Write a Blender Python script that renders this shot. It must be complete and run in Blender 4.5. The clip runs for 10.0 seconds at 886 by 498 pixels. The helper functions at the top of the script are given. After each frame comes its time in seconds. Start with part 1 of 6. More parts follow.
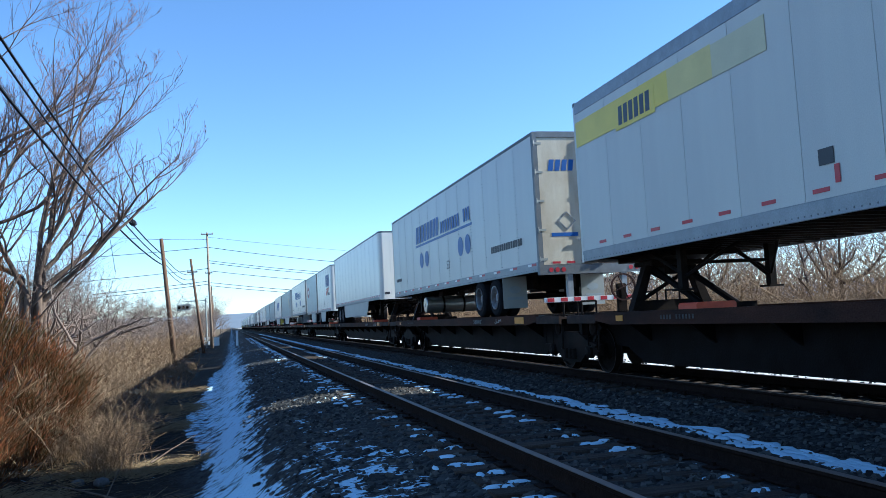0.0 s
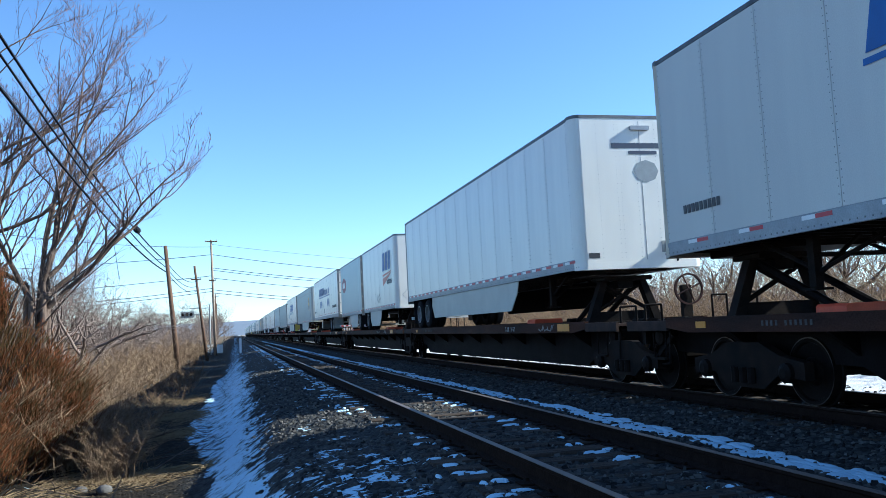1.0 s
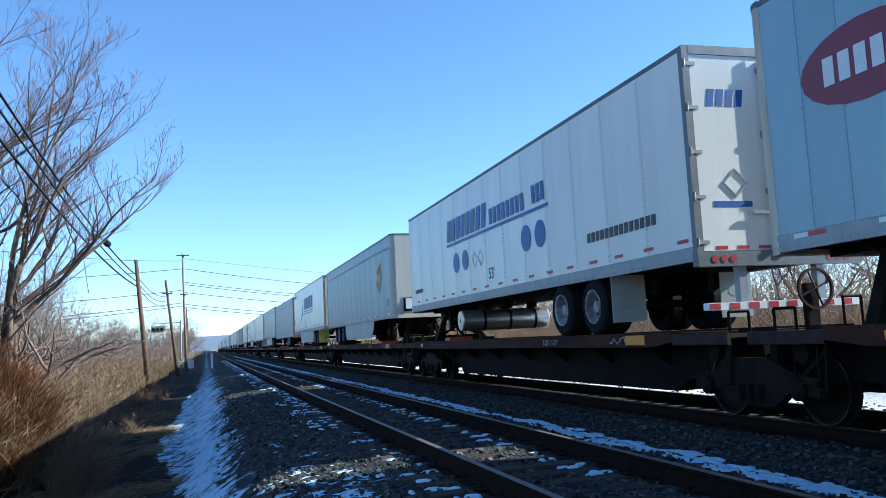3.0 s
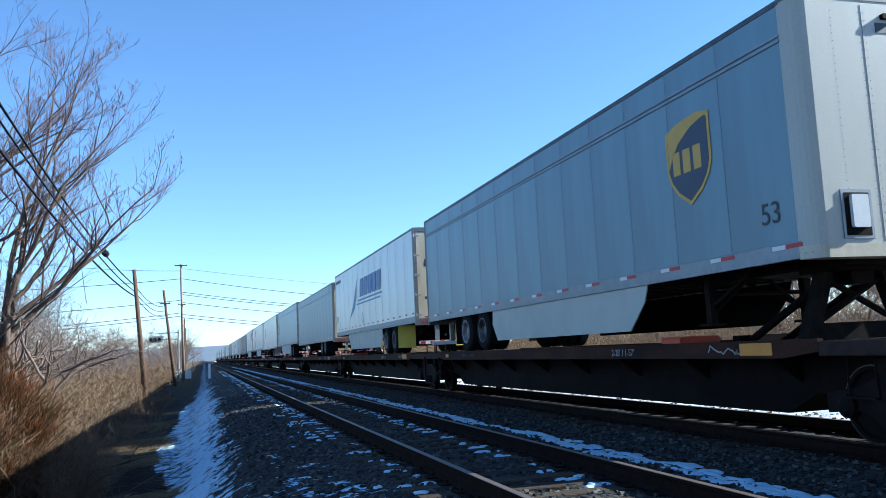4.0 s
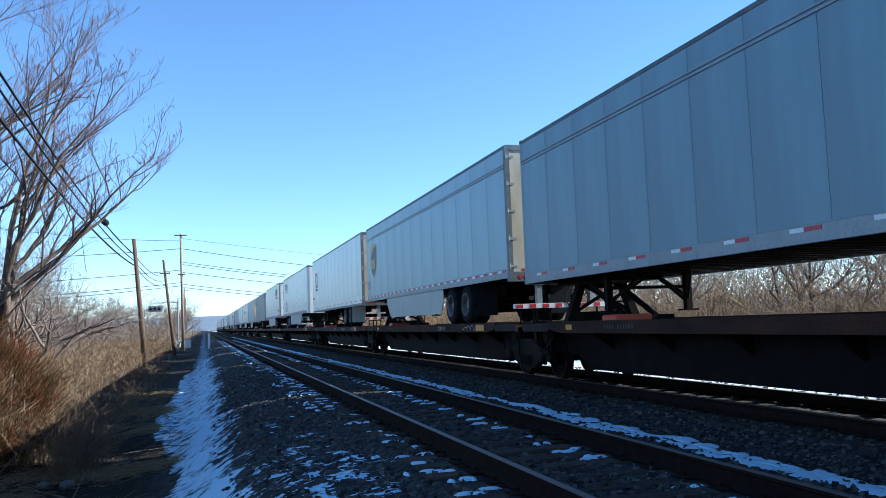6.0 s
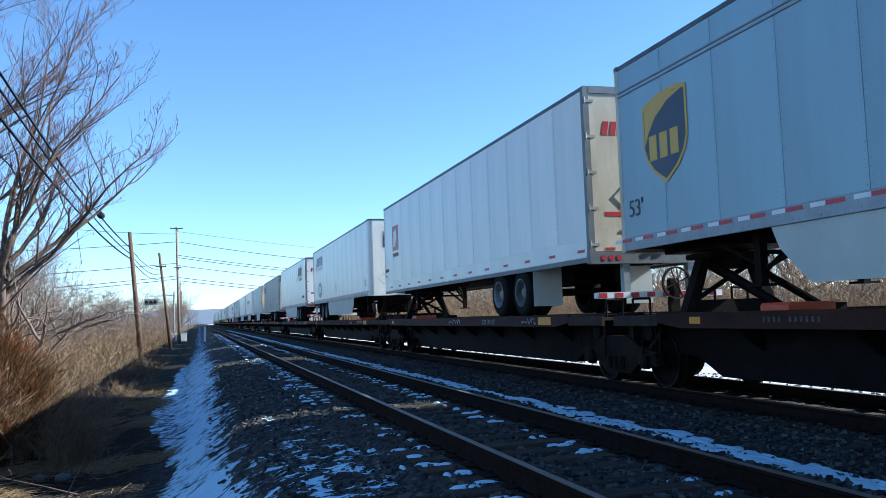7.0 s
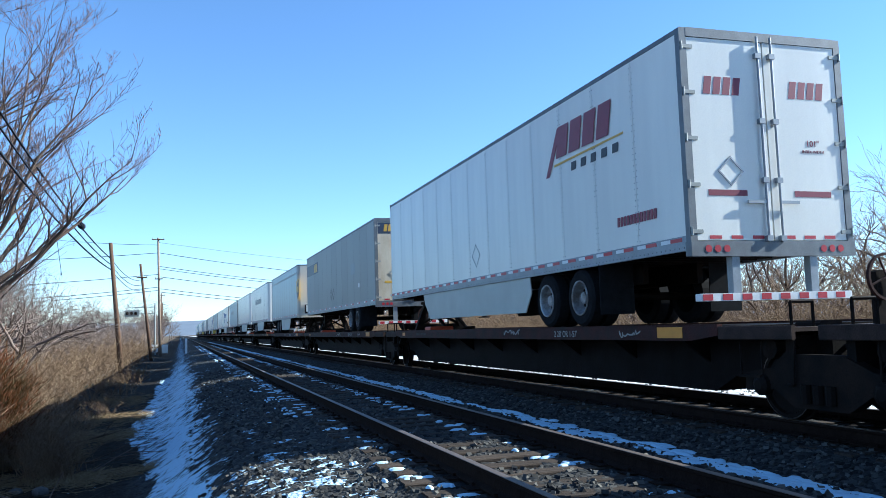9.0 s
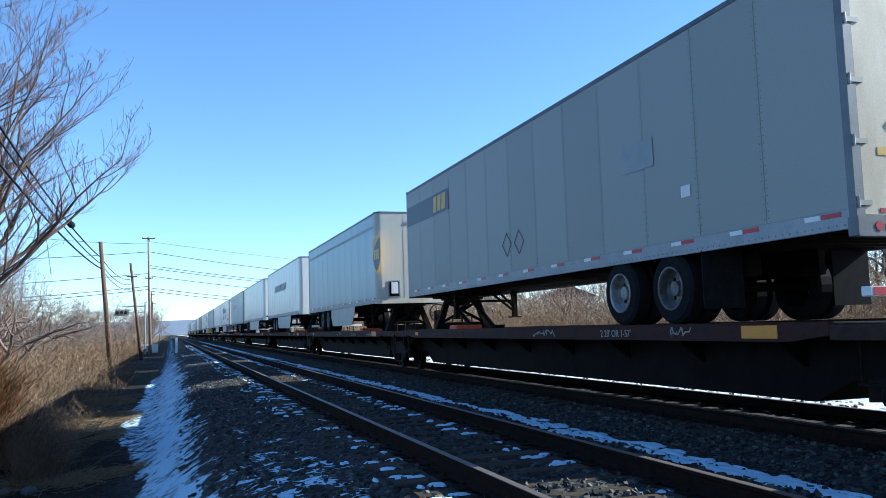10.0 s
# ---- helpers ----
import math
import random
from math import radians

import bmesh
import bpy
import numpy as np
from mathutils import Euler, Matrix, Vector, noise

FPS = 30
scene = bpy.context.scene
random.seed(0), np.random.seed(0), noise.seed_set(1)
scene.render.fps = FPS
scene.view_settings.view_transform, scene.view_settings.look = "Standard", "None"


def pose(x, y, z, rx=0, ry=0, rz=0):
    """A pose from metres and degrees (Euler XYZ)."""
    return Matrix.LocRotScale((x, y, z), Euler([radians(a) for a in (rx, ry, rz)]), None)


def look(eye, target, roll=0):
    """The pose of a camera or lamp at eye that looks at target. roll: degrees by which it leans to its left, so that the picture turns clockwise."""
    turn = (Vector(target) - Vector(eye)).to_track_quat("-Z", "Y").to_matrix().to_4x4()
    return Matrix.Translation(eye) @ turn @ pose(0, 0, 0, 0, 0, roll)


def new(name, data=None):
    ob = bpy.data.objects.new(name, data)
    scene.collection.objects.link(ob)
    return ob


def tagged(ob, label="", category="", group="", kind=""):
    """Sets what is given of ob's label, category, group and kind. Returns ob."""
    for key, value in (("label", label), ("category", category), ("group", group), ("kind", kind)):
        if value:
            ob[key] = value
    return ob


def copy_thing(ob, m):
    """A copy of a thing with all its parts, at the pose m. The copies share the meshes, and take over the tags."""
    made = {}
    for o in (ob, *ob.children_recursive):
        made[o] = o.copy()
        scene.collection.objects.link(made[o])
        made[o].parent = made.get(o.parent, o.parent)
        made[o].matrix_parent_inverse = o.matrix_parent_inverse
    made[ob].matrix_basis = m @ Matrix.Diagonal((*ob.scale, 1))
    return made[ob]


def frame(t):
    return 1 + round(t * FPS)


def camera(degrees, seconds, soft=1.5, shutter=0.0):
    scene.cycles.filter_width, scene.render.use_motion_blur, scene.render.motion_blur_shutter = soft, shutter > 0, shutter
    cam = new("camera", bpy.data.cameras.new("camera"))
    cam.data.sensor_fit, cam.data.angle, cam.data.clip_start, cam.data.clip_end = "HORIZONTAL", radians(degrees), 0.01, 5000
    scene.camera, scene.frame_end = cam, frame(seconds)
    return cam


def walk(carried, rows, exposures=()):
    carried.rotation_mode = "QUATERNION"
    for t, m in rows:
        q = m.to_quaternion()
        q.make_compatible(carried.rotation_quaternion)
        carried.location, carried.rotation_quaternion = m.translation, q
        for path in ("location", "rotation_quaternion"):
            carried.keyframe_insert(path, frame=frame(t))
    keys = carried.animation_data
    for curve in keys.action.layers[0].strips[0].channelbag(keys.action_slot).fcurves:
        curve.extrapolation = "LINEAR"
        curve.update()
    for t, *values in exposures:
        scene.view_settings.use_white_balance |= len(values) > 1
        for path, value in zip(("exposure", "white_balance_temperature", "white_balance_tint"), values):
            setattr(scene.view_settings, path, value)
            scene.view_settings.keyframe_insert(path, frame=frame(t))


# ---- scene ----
# ---------------- camera ----------------
EYE = Vector((0.0, 0.0, 1.202))
SPEED = 21.1          # metres per second, towards the camera
TRAIN_X = 7.554       # centre line of the far track
NEAR_X = 3.22         # centre line of the near track
cam = camera(56.0, 10.0, soft=0.5)


def aim(yaw, pitch, roll):
    y, p = radians(yaw), radians(pitch)
    way = Vector((-math.sin(y) * math.cos(p), math.cos(y) * math.cos(p), math.sin(p)))
    return look(EYE, EYE + way, -roll)


TURNS = [(0.0, -14.44, 4.645, 3.01), (0.5, -14.36, 4.889, 2.92), (1.0, -14.216, 5.194, 2.87), (1.5, -14.146, 5.153, 2.95),
         (2.0, -14.88, 5.435, 2.97), (2.8, -15.9, 6.0, 2.9), (3.5, -16.326, 6.469, 2.82), (4.0, -16.21, 6.858, 2.7), (4.5, -15.886, 6.898, 2.62),
         (5.0, -16.124, 6.43, 2.5), (5.5, -16.041, 5.66, 2.2), (6.2, -16.2, 4.8, 2.02), (7.0, -16.387, 4.55, 1.95), (7.5, -16.79, 4.749, 2.0),
         (8.0, -17.333, 5.141, 1.92), (8.5, -17.432, 5.342, 1.85), (9.0, -17.562, 5.342, 1.84), (9.5, -17.94, 5.319, 1.77),
         (10.0, -18.16, 5.295, 1.78)]
walk(cam, [(t, aim(a, b, c)) for t, a, b, c in TURNS], exposures=[(0.0, 1.48, 4900, 4), (10.0, 1.48, 4900, 4)])

# ---------------- light ----------------
SUN_WAY = Vector((1.0, -0.14, 0.583)).normalized()      # towards the sun
world = bpy.data.worlds.new("sky")
scene.world = world
world.use_nodes = True
wn = world.node_tree.nodes
sky = wn.new("ShaderNodeTexSky")
sky.sky_type, sky.sun_disc = "NISHITA", False
sky.sun_elevation = math.asin(SUN_WAY.z)
sky.sun_rotation = math.atan2(SUN_WAY.x, SUN_WAY.y)
sky.altitude, sky.air_density, sky.dust_density, sky.ozone_density = 1200.0, 1.0, 0.0, 1.3
wn["Background"].inputs["Strength"].default_value = 0.0745
world.node_tree.links.new(sky.outputs[0], wn["Background"].inputs["Color"])
sun = new("sun", bpy.data.lights.new("sun", "SUN"))
sun.data.energy, sun.data.angle, sun.data.color = 5.0, radians(0.53), (1.0, 0.87, 0.66)
sun.matrix_world = look(SUN_WAY * 50, (0, 0, 0))


# ---------------- materials ----------------
def material(name, color, rough=0.6, metal=0.0, vary=0.25, scale=6.0, bump=0.0, bump_scale=40.0, tint=None, stretch=(1, 1, 1), fac=0.5, grain=60.0, per=0.0):
    """A surface with two scales of variation, a second tint in patches and a fine relief."""
    m = bpy.data.materials.new(name)
    m.use_nodes = True
    n, l = m.node_tree.nodes, m.node_tree.links
    b = n["Principled BSDF"]
    b.inputs["Roughness"].default_value, b.inputs["Metallic"].default_value = rough, metal
    b.inputs["Specular IOR Level"].default_value = 0.5 if rough < 0.58 else (0.12 if max(color) > 0.03 else 0.04)
    co = n.new("ShaderNodeTexCoord")
    mp = n.new("ShaderNodeMapping")
    mp.inputs["Scale"].default_value = stretch
    l.new(co.outputs["Object"], mp.inputs[0])
    big, fine = n.new("ShaderNodeTexNoise"), n.new("ShaderNodeTexNoise")
    big.inputs["Scale"].default_value, big.inputs["Detail"].default_value = scale, 5
    fine.inputs["Scale"].default_value, fine.inputs["Detail"].default_value = grain, 3
    l.new(mp.outputs[0], big.inputs["Vector"])
    l.new(co.outputs["Object"], fine.inputs["Vector"])
    ramp = n.new("ShaderNodeValToRGB")
    ramp.color_ramp.elements[0].position, ramp.color_ramp.elements[1].position = 0.5 - 0.18, 0.5 + 0.18
    c = Vector(color)
    t = Vector(tint) if tint else c * (1 - vary)
    ramp.color_ramp.elements[0].color = (*c, 1)
    ramp.color_ramp.elements[1].color = (*(c.lerp(t, min(1, fac * 2))), 1)
    l.new(big.outputs[0], ramp.inputs[0])
    mix = n.new("ShaderNodeMix")
    mix.data_type, mix.blend_type = "RGBA", "MULTIPLY"
    mix.inputs["Factor"].default_value = 1.0
    gr = n.new("ShaderNodeMapRange")
    gr.inputs[1].default_value, gr.inputs[2].default_value = 0.25, 0.75
    gr.inputs[3].default_value, gr.inputs[4].default_value = 1 - vary, 1 + vary * 0.3
    l.new(fine.outputs[0], gr.inputs[0])
    l.new(ramp.outputs[0], mix.inputs[6])
    l.new(gr.outputs[0], mix.inputs[7])
    out = mix.outputs[2]
    if per:
        inf, mr, mul = n.new("ShaderNodeObjectInfo"), n.new("ShaderNodeMapRange"), n.new("ShaderNodeMix")
        mul.data_type, mul.blend_type = "RGBA", "MULTIPLY"
        mul.inputs["Factor"].default_value = 1.0
        mr.inputs[3].default_value, mr.inputs[4].default_value = 1 - per, 1 + per * 0.3
        l.new(inf.outputs["Random"], mr.inputs[0])
        l.new(out, mul.inputs[6])
        l.new(mr.outputs[0], mul.inputs[7])
        out = mul.outputs[2]
    l.new(out, b.inputs["Base Color"])
    if bump:
        bt, bn = n.new("ShaderNodeTexNoise"), n.new("ShaderNodeBump")
        bt.inputs["Scale"].default_value, bt.inputs["Detail"].default_value = bump_scale, 6
        l.new(mp.outputs[0], bt.inputs["Vector"])
        bn.inputs["Strength"].default_value, bn.inputs["Distance"].default_value = bump, 0.02
        l.new(bt.outputs[0], bn.inputs["Height"])
        l.new(bn.outputs[0], b.inputs["Normal"])
    return m


STREAK = (0.6, 0.6, 0.12)
M_WHITE = material("white_paint", (0.86, 0.83, 0.755), 0.30, vary=0.07, scale=2.2, tint=(0.62, 0.60, 0.56), stretch=STREAK, fac=0.3, bump=0.05, bump_scale=3, per=0.06)
M_SILVER = material("silver_paint", (0.325, 0.45, 0.51), 0.38, 0.15, vary=0.12, scale=2.2, tint=(0.25, 0.32, 0.36), stretch=STREAK, fac=0.35, bump=0.05, bump_scale=3, per=0.06)
M_SLATE = material("weathered_blue_grey_paint", (0.225, 0.33, 0.385), 0.4, 0.15, vary=0.14, scale=2.2, tint=(0.16, 0.21, 0.25), stretch=STREAK, fac=0.4, bump=0.05, bump_scale=3, per=0.06)
M_DULLWHITE = material("dull_white_paint", (0.61, 0.60, 0.55), 0.36, vary=0.10, scale=2.2, tint=(0.50, 0.49, 0.47), stretch=STREAK, fac=0.35, bump=0.05, bump_scale=3, per=0.06)
M_GREYBOX = material("grey_paint", (0.295, 0.305, 0.285), 0.5, 0.1, vary=0.12, scale=2.0, tint=(0.30, 0.30, 0.28), stretch=STREAK, fac=0.35, per=0.08)
M_CREAM = material("grimy_cream_paint", (0.62, 0.56, 0.44), 0.55, vary=0.15, scale=3, tint=(0.36, 0.27, 0.17), stretch=(1, 1, 0.3), fac=0.35)
M_PALEGREY = material("pale_grey_paint", (0.50, 0.485, 0.43), 0.45, vary=0.12, scale=2.2, tint=(0.40, 0.38, 0.33), stretch=STREAK, fac=0.35)
M_RAIL_ALU = material("dull_aluminium", (0.30, 0.32, 0.35), 0.45, 0.4, vary=0.2, scale=5)
M_DARKTRIM = material("dark_trim", (0.13, 0.14, 0.16), 0.5, 0.3, vary=0.2)
M_TOPRAIL = material("grimy_top_rail", (0.085, 0.09, 0.10), 0.5, 0.3, vary=0.3, scale=4, tint=(0.16, 0.17, 0.18), per=0.3)
M_FRAME = material("dull_door_frame", (0.17, 0.18, 0.195), 0.5, 0.4, vary=0.25, scale=5)
M_SEAM = material("seam_shadow_gap", (0.22, 0.23, 0.25), 0.6, vary=0.2)
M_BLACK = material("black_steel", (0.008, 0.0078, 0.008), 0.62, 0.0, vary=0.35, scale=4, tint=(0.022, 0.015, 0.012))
M_RUBBER = material("tyre_rubber", (0.018, 0.018, 0.02), 0.8, vary=0.3, scale=8)
M_RIM = material("aluminium_rim", (0.40, 0.41, 0.42), 0.5, 0.35, vary=0.35, scale=5, tint=(0.16, 0.13, 0.11), per=0.6)
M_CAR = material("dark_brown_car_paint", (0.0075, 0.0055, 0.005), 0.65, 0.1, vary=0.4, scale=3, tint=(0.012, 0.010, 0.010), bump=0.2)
M_CARRED = material("oxide_red_car_paint", (0.060, 0.020, 0.017), 0.65, 0.1, vary=0.4, scale=3, tint=(0.03, 0.02, 0.018), bump=0.2)
M_CHANNEL = material("rusty_brown_channel", (0.030, 0.019, 0.016), 0.65, 0.1, vary=0.4, scale=1.6, tint=(0.075, 0.034, 0.022), stretch=(1, 0.5, 2), bump=0.2)
M_WHEEL = material("worn_wheel_steel", (0.014, 0.011, 0.010), 0.6, 0.2, vary=0.3)
M_WHEELRIM = material("polished_wheel_tread", (0.10, 0.09, 0.085), 0.3, 0.9, vary=0.3)
M_PLATFORM = material("rust_brown_platform", (0.060, 0.036, 0.028), 0.7, 0.1, vary=0.4, scale=4, tint=(0.025, 0.018, 0.016))
M_RAILTOP = material("worn_rail_head", (0.14, 0.11, 0.09), 0.5, 0.35, vary=0.15)
M_RAIL = material("rusty_rail_web", (0.022, 0.014, 0.011), 0.85, 0.0, vary=0.35, scale=12, bump=0.3)
M_TIE = material("weathered_sleeper_wood", (0.085, 0.065, 0.05), 0.9, vary=0.4, scale=3, stretch=(0.5, 6, 6), tint=(0.04, 0.03, 0.024), bump=0.5, bump_scale=14, per=0.35)
# old snow with the blue of open shade mixed into its colour
M_SNOW = material("shade_blue_old_snow", (0.50, 0.645, 0.76), 0.6, vary=0.05, scale=4, bump=0.35, bump_scale=18)
M_DIRT = material("ditch_soil", (0.085, 0.07, 0.052), 0.95, vary=0.35, scale=2.5, tint=(0.045, 0.038, 0.03), bump=0.6, bump_scale=14)
M_STRAW = material("dead_grass", (0.27, 0.20, 0.11), 0.9, vary=0.35, scale=10, tint=(0.22, 0.15, 0.08))
M_TWIG = material("tan_brush_twigs", (0.27, 0.185, 0.108), 0.9, vary=0.35, scale=1.2, tint=(0.13, 0.085, 0.055), fac=0.5)
M_BARK = material("grey_brown_bark", (0.17, 0.122, 0.092), 0.92, vary=0.4, scale=3, tint=(0.07, 0.052, 0.043), bump=0.5, bump_scale=20)
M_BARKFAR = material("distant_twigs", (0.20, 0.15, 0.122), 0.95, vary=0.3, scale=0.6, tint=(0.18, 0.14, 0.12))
M_CEDAR = material("bronzed_cedar_foliage", (0.145, 0.046, 0.015), 0.9, vary=0.4, scale=2.2, tint=(0.05, 0.032, 0.012), fac=0.5)
M_POLE = material("weathered_pole_wood", (0.16, 0.095, 0.06), 0.9, vary=0.3, scale=4, stretch=(4, 4, 0.4), tint=(0.10, 0.065, 0.045), bump=0.3)
M_POLEPALE = material("silvered_pole_wood", (0.34, 0.265, 0.20), 0.9, vary=0.3, scale=4, stretch=(4, 4, 0.4), tint=(0.22, 0.17, 0.13), bump=0.3)
M_CABLE = material("black_cable_sheath", (0.02, 0.022, 0.028), 0.6, vary=0.2)
M_BLUE = material("blue_decal", (0.008, 0.085, 0.34), 0.45, vary=0.12)
M_NAVY = material("navy_decal", (0.03, 0.045, 0.085), 0.45, vary=0.15)
M_SKYBLUE = material("light_blue_decal", (0.05, 0.22, 0.42), 0.45, vary=0.15)
M_GREYDECAL = material("grey_decal", (0.28, 0.31, 0.33), 0.45, vary=0.15)
M_MAROON = material("maroon_decal", (0.20, 0.018, 0.045), 0.45, vary=0.12)
M_RED = material("red_tape", (0.42, 0.02, 0.035), 0.4, vary=0.12)
M_WTAPE = material("white_tape", (0.74, 0.74, 0.74), 0.4, vary=0.08)
M_ORANGE = material("orange_decal", (0.75, 0.24, 0.03), 0.45, vary=0.12)
M_SALMON = material("faded_salmon_decal", (0.62, 0.20, 0.14), 0.45, vary=0.12)
M_YELLOW = material("faded_yellow_band", (0.78, 0.62, 0.10), 0.45, vary=0.12, scale=2)
M_YELLOWFADE = material("washed_out_yellow", (0.72, 0.60, 0.22), 0.45, vary=0.12, scale=2)
M_YELLOWPALE = material("nearly_gone_yellow", (0.62, 0.57, 0.36), 0.45, vary=0.12, scale=2)
M_SKIRT = material("pale_skirt_panel", (0.50, 0.51, 0.46), 0.5, vary=0.12, scale=2)
M_BROWN = material("brown_decal", (0.10, 0.05, 0.025), 0.45, vary=0.12)
M_GOLD = material("gold_decal", (0.62, 0.38, 0.05), 0.45, vary=0.12)
M_INK = material("black_lettering", (0.03, 0.032, 0.04), 0.5, vary=0.1)
M_ORANGEPLATE = material("amber_reflector", (0.62, 0.26, 0.02), 0.4, vary=0.12)
M_CHALK = material("pale_lettering", (0.42, 0.40, 0.38), 0.7, vary=0.3)
M_ROCK = material("field_stone", (0.15, 0.14, 0.13), 0.95, vary=0.4, scale=6, tint=(0.08, 0.075, 0.07), bump=0.4)
M_HILL = material("hazy_wooded_hill", (0.17, 0.20, 0.25), 1.0, vary=0.15, scale=0.01)
M_HOUSEWALL = material("white_siding", (0.72, 0.70, 0.66), 0.7, vary=0.1, stretch=(1, 1, 8))
M_BRICKRED = material("red_brick_wall", (0.32, 0.10, 0.07), 0.85, vary=0.3, scale=5)
M_ROOF = material("dark_shingles", (0.07, 0.065, 0.065), 0.9, vary=0.3, scale=5)
M_GLASS = material("dark_window_glass", (0.03, 0.035, 0.045), 0.1, vary=0.1)
M_PLASTIC = material("orange_red_plastic", (0.55, 0.07, 0.02), 0.5, vary=0.2)


# ---------------- mesh building ----------------
class Mesh:
    """Collects boxes, prisms and tubes into one mesh."""

    def __init__(self):
        self.v, self.f = [], []

    def box(self, x0, x1, y0, y1, z0, z1, c=0.0):
        """A box; c cuts its four long vertical or lengthwise edges a little."""
        if c <= 0:
            ring = [(x0, z0), (x1, z0), (x1, z1), (x0, z1)]
        else:
            ring = [(x0 + c, z0), (x1 - c, z0), (x1, z0 + c), (x1, z1 - c), (x1 - c, z1), (x0 + c, z1), (x0, z1 - c), (x0, z0 + c)]
        self.extrude(ring, y0, y1)
        return self

    def extrude(self, ring, y0, y1):
        """A cross-section in x, z carried from y0 to y1."""
        b, n = len(self.v), len(ring)
        self.v += [(x, y0, z) for x, z in ring] + [(x, y1, z) for x, z in ring]
        self.f += [[b + i for i in range(n)], [b + n + i for i in reversed(range(n))]]
        self.f += [[b + (i + 1) % n, b + i, b + n + i, b + n + (i + 1) % n] for i in range(n)]
        return self

    def slab(self, pts, axis, a0, a1):
        """A flat outline carried along an axis: 0 is x with outline y, z; 2 is z with outline x, y."""
        b, n = len(self.v), len(pts)
        for a in (a0, a1):
            for p, q in pts:
                self.v.append((a, p, q) if axis == 0 else ((p, q, a) if axis == 2 else (p, a, q)))
        self.f += [[b + i for i in range(n)], [b + n + i for i in reversed(range(n))]]
        self.f += [[b + (i + 1) % n, b + i, b + n + i, b + n + (i + 1) % n] for i in range(n)]
        return self

    def tube(self, p, q, r, r2=None, n=8):
        p, q = Vector(p), Vector(q)
        r2 = r if r2 is None else r2
        d = (q - p).normalized()
        u = d.orthogonal().normalized()
        w = d.cross(u)
        b = len(self.v)
        for c, s in ((p, r), (q, r2)):
            for i in range(n):
                a = 2 * math.pi * i / n
                self.v.append(tuple(c + (u * math.cos(a) + w * math.sin(a)) * s))
        self.f += [[b + (i + 1) % n, b + i, b + n + i, b + n + (i + 1) % n][::-1] for i in range(n)]
        self.f += [[b + i for i in reversed(range(n))], [b + n + i for i in range(n)]]
        return self

    def hoop(self, centre, axis, rings, n=24):
        """A ring with a hole: the outline of (offset, radius) closes on itself."""
        self.lathe(centre, axis, rings + rings[:1], n)
        del self.f[-2:]
        return self

    def dish(self, centre, axis, rings, n=24):
        """A turned shape that is open at its first ring."""
        self.lathe(centre, axis, rings, n)
        del self.f[-2]
        return self

    def lathe(self, centre, axis, rings, n=24):
        """Rings of (offset along the axis, radius), closed at both ends. axis 0 or 1."""
        b = len(self.v)
        for o, r in rings:
            for i in range(n):
                a = 2 * math.pi * i / n
                if axis == 0:
                    self.v.append((centre[0] + o, centre[1] + r * math.cos(a), centre[2] + r * math.sin(a)))
                else:
                    self.v.append((centre[0] + r * math.cos(a), centre[1] + o, centre[2] + r * math.sin(a)))
        for k in range(len(rings) - 1):
            for i in range(n):
                j = (i + 1) % n
                self.f.append([b + k * n + i, b + k * n + j, b + (k + 1) * n + j, b + (k + 1) * n + i])
        self.f += [[b + i for i in reversed(range(n))], [b + (len(rings) - 1) * n + i for i in range(n)]]
        return self

    def data(self, name, mat, smooth=False):
        me = bpy.data.meshes.new(name)
        me.from_pydata(self.v, [], self.f)
        me.materials.append(mat)
        if smooth:
            me.polygons.foreach_set("use_smooth", [True] * len(me.polygons))
        bm = bmesh.new()
        bm.from_mesh(me)
        bmesh.ops.recalc_face_normals(bm, faces=bm.faces)
        bm.to_mesh(me)
        bm.free()
        return me


# parts made of pieces too small to pick apart
JOINED = {"rivets", "lettering", "small_print", "web_lettering", "tape_stripes", "chalk_marks", "hub_cutout",
          "underfloor", "red_tape", "white_tape", "tail_lamps", "hazard_frames", "underlines", "spring_nest", "scribble", "number_marks", "door_tape", "badge_lettering", "shield_lettering", "small_lettering"}


def part(name, mesh, mat, parent=None, label="", smooth=False):
    """One mesh object, under its thing if one is given."""
    ob = new(name, mesh.data(name, mat, smooth) if isinstance(mesh, Mesh) else mesh)
    if parent:
        ob.parent = parent
    if name in JOINED:
        ob["kind"] = "stuff"
    return tagged(ob, label) if label else ob


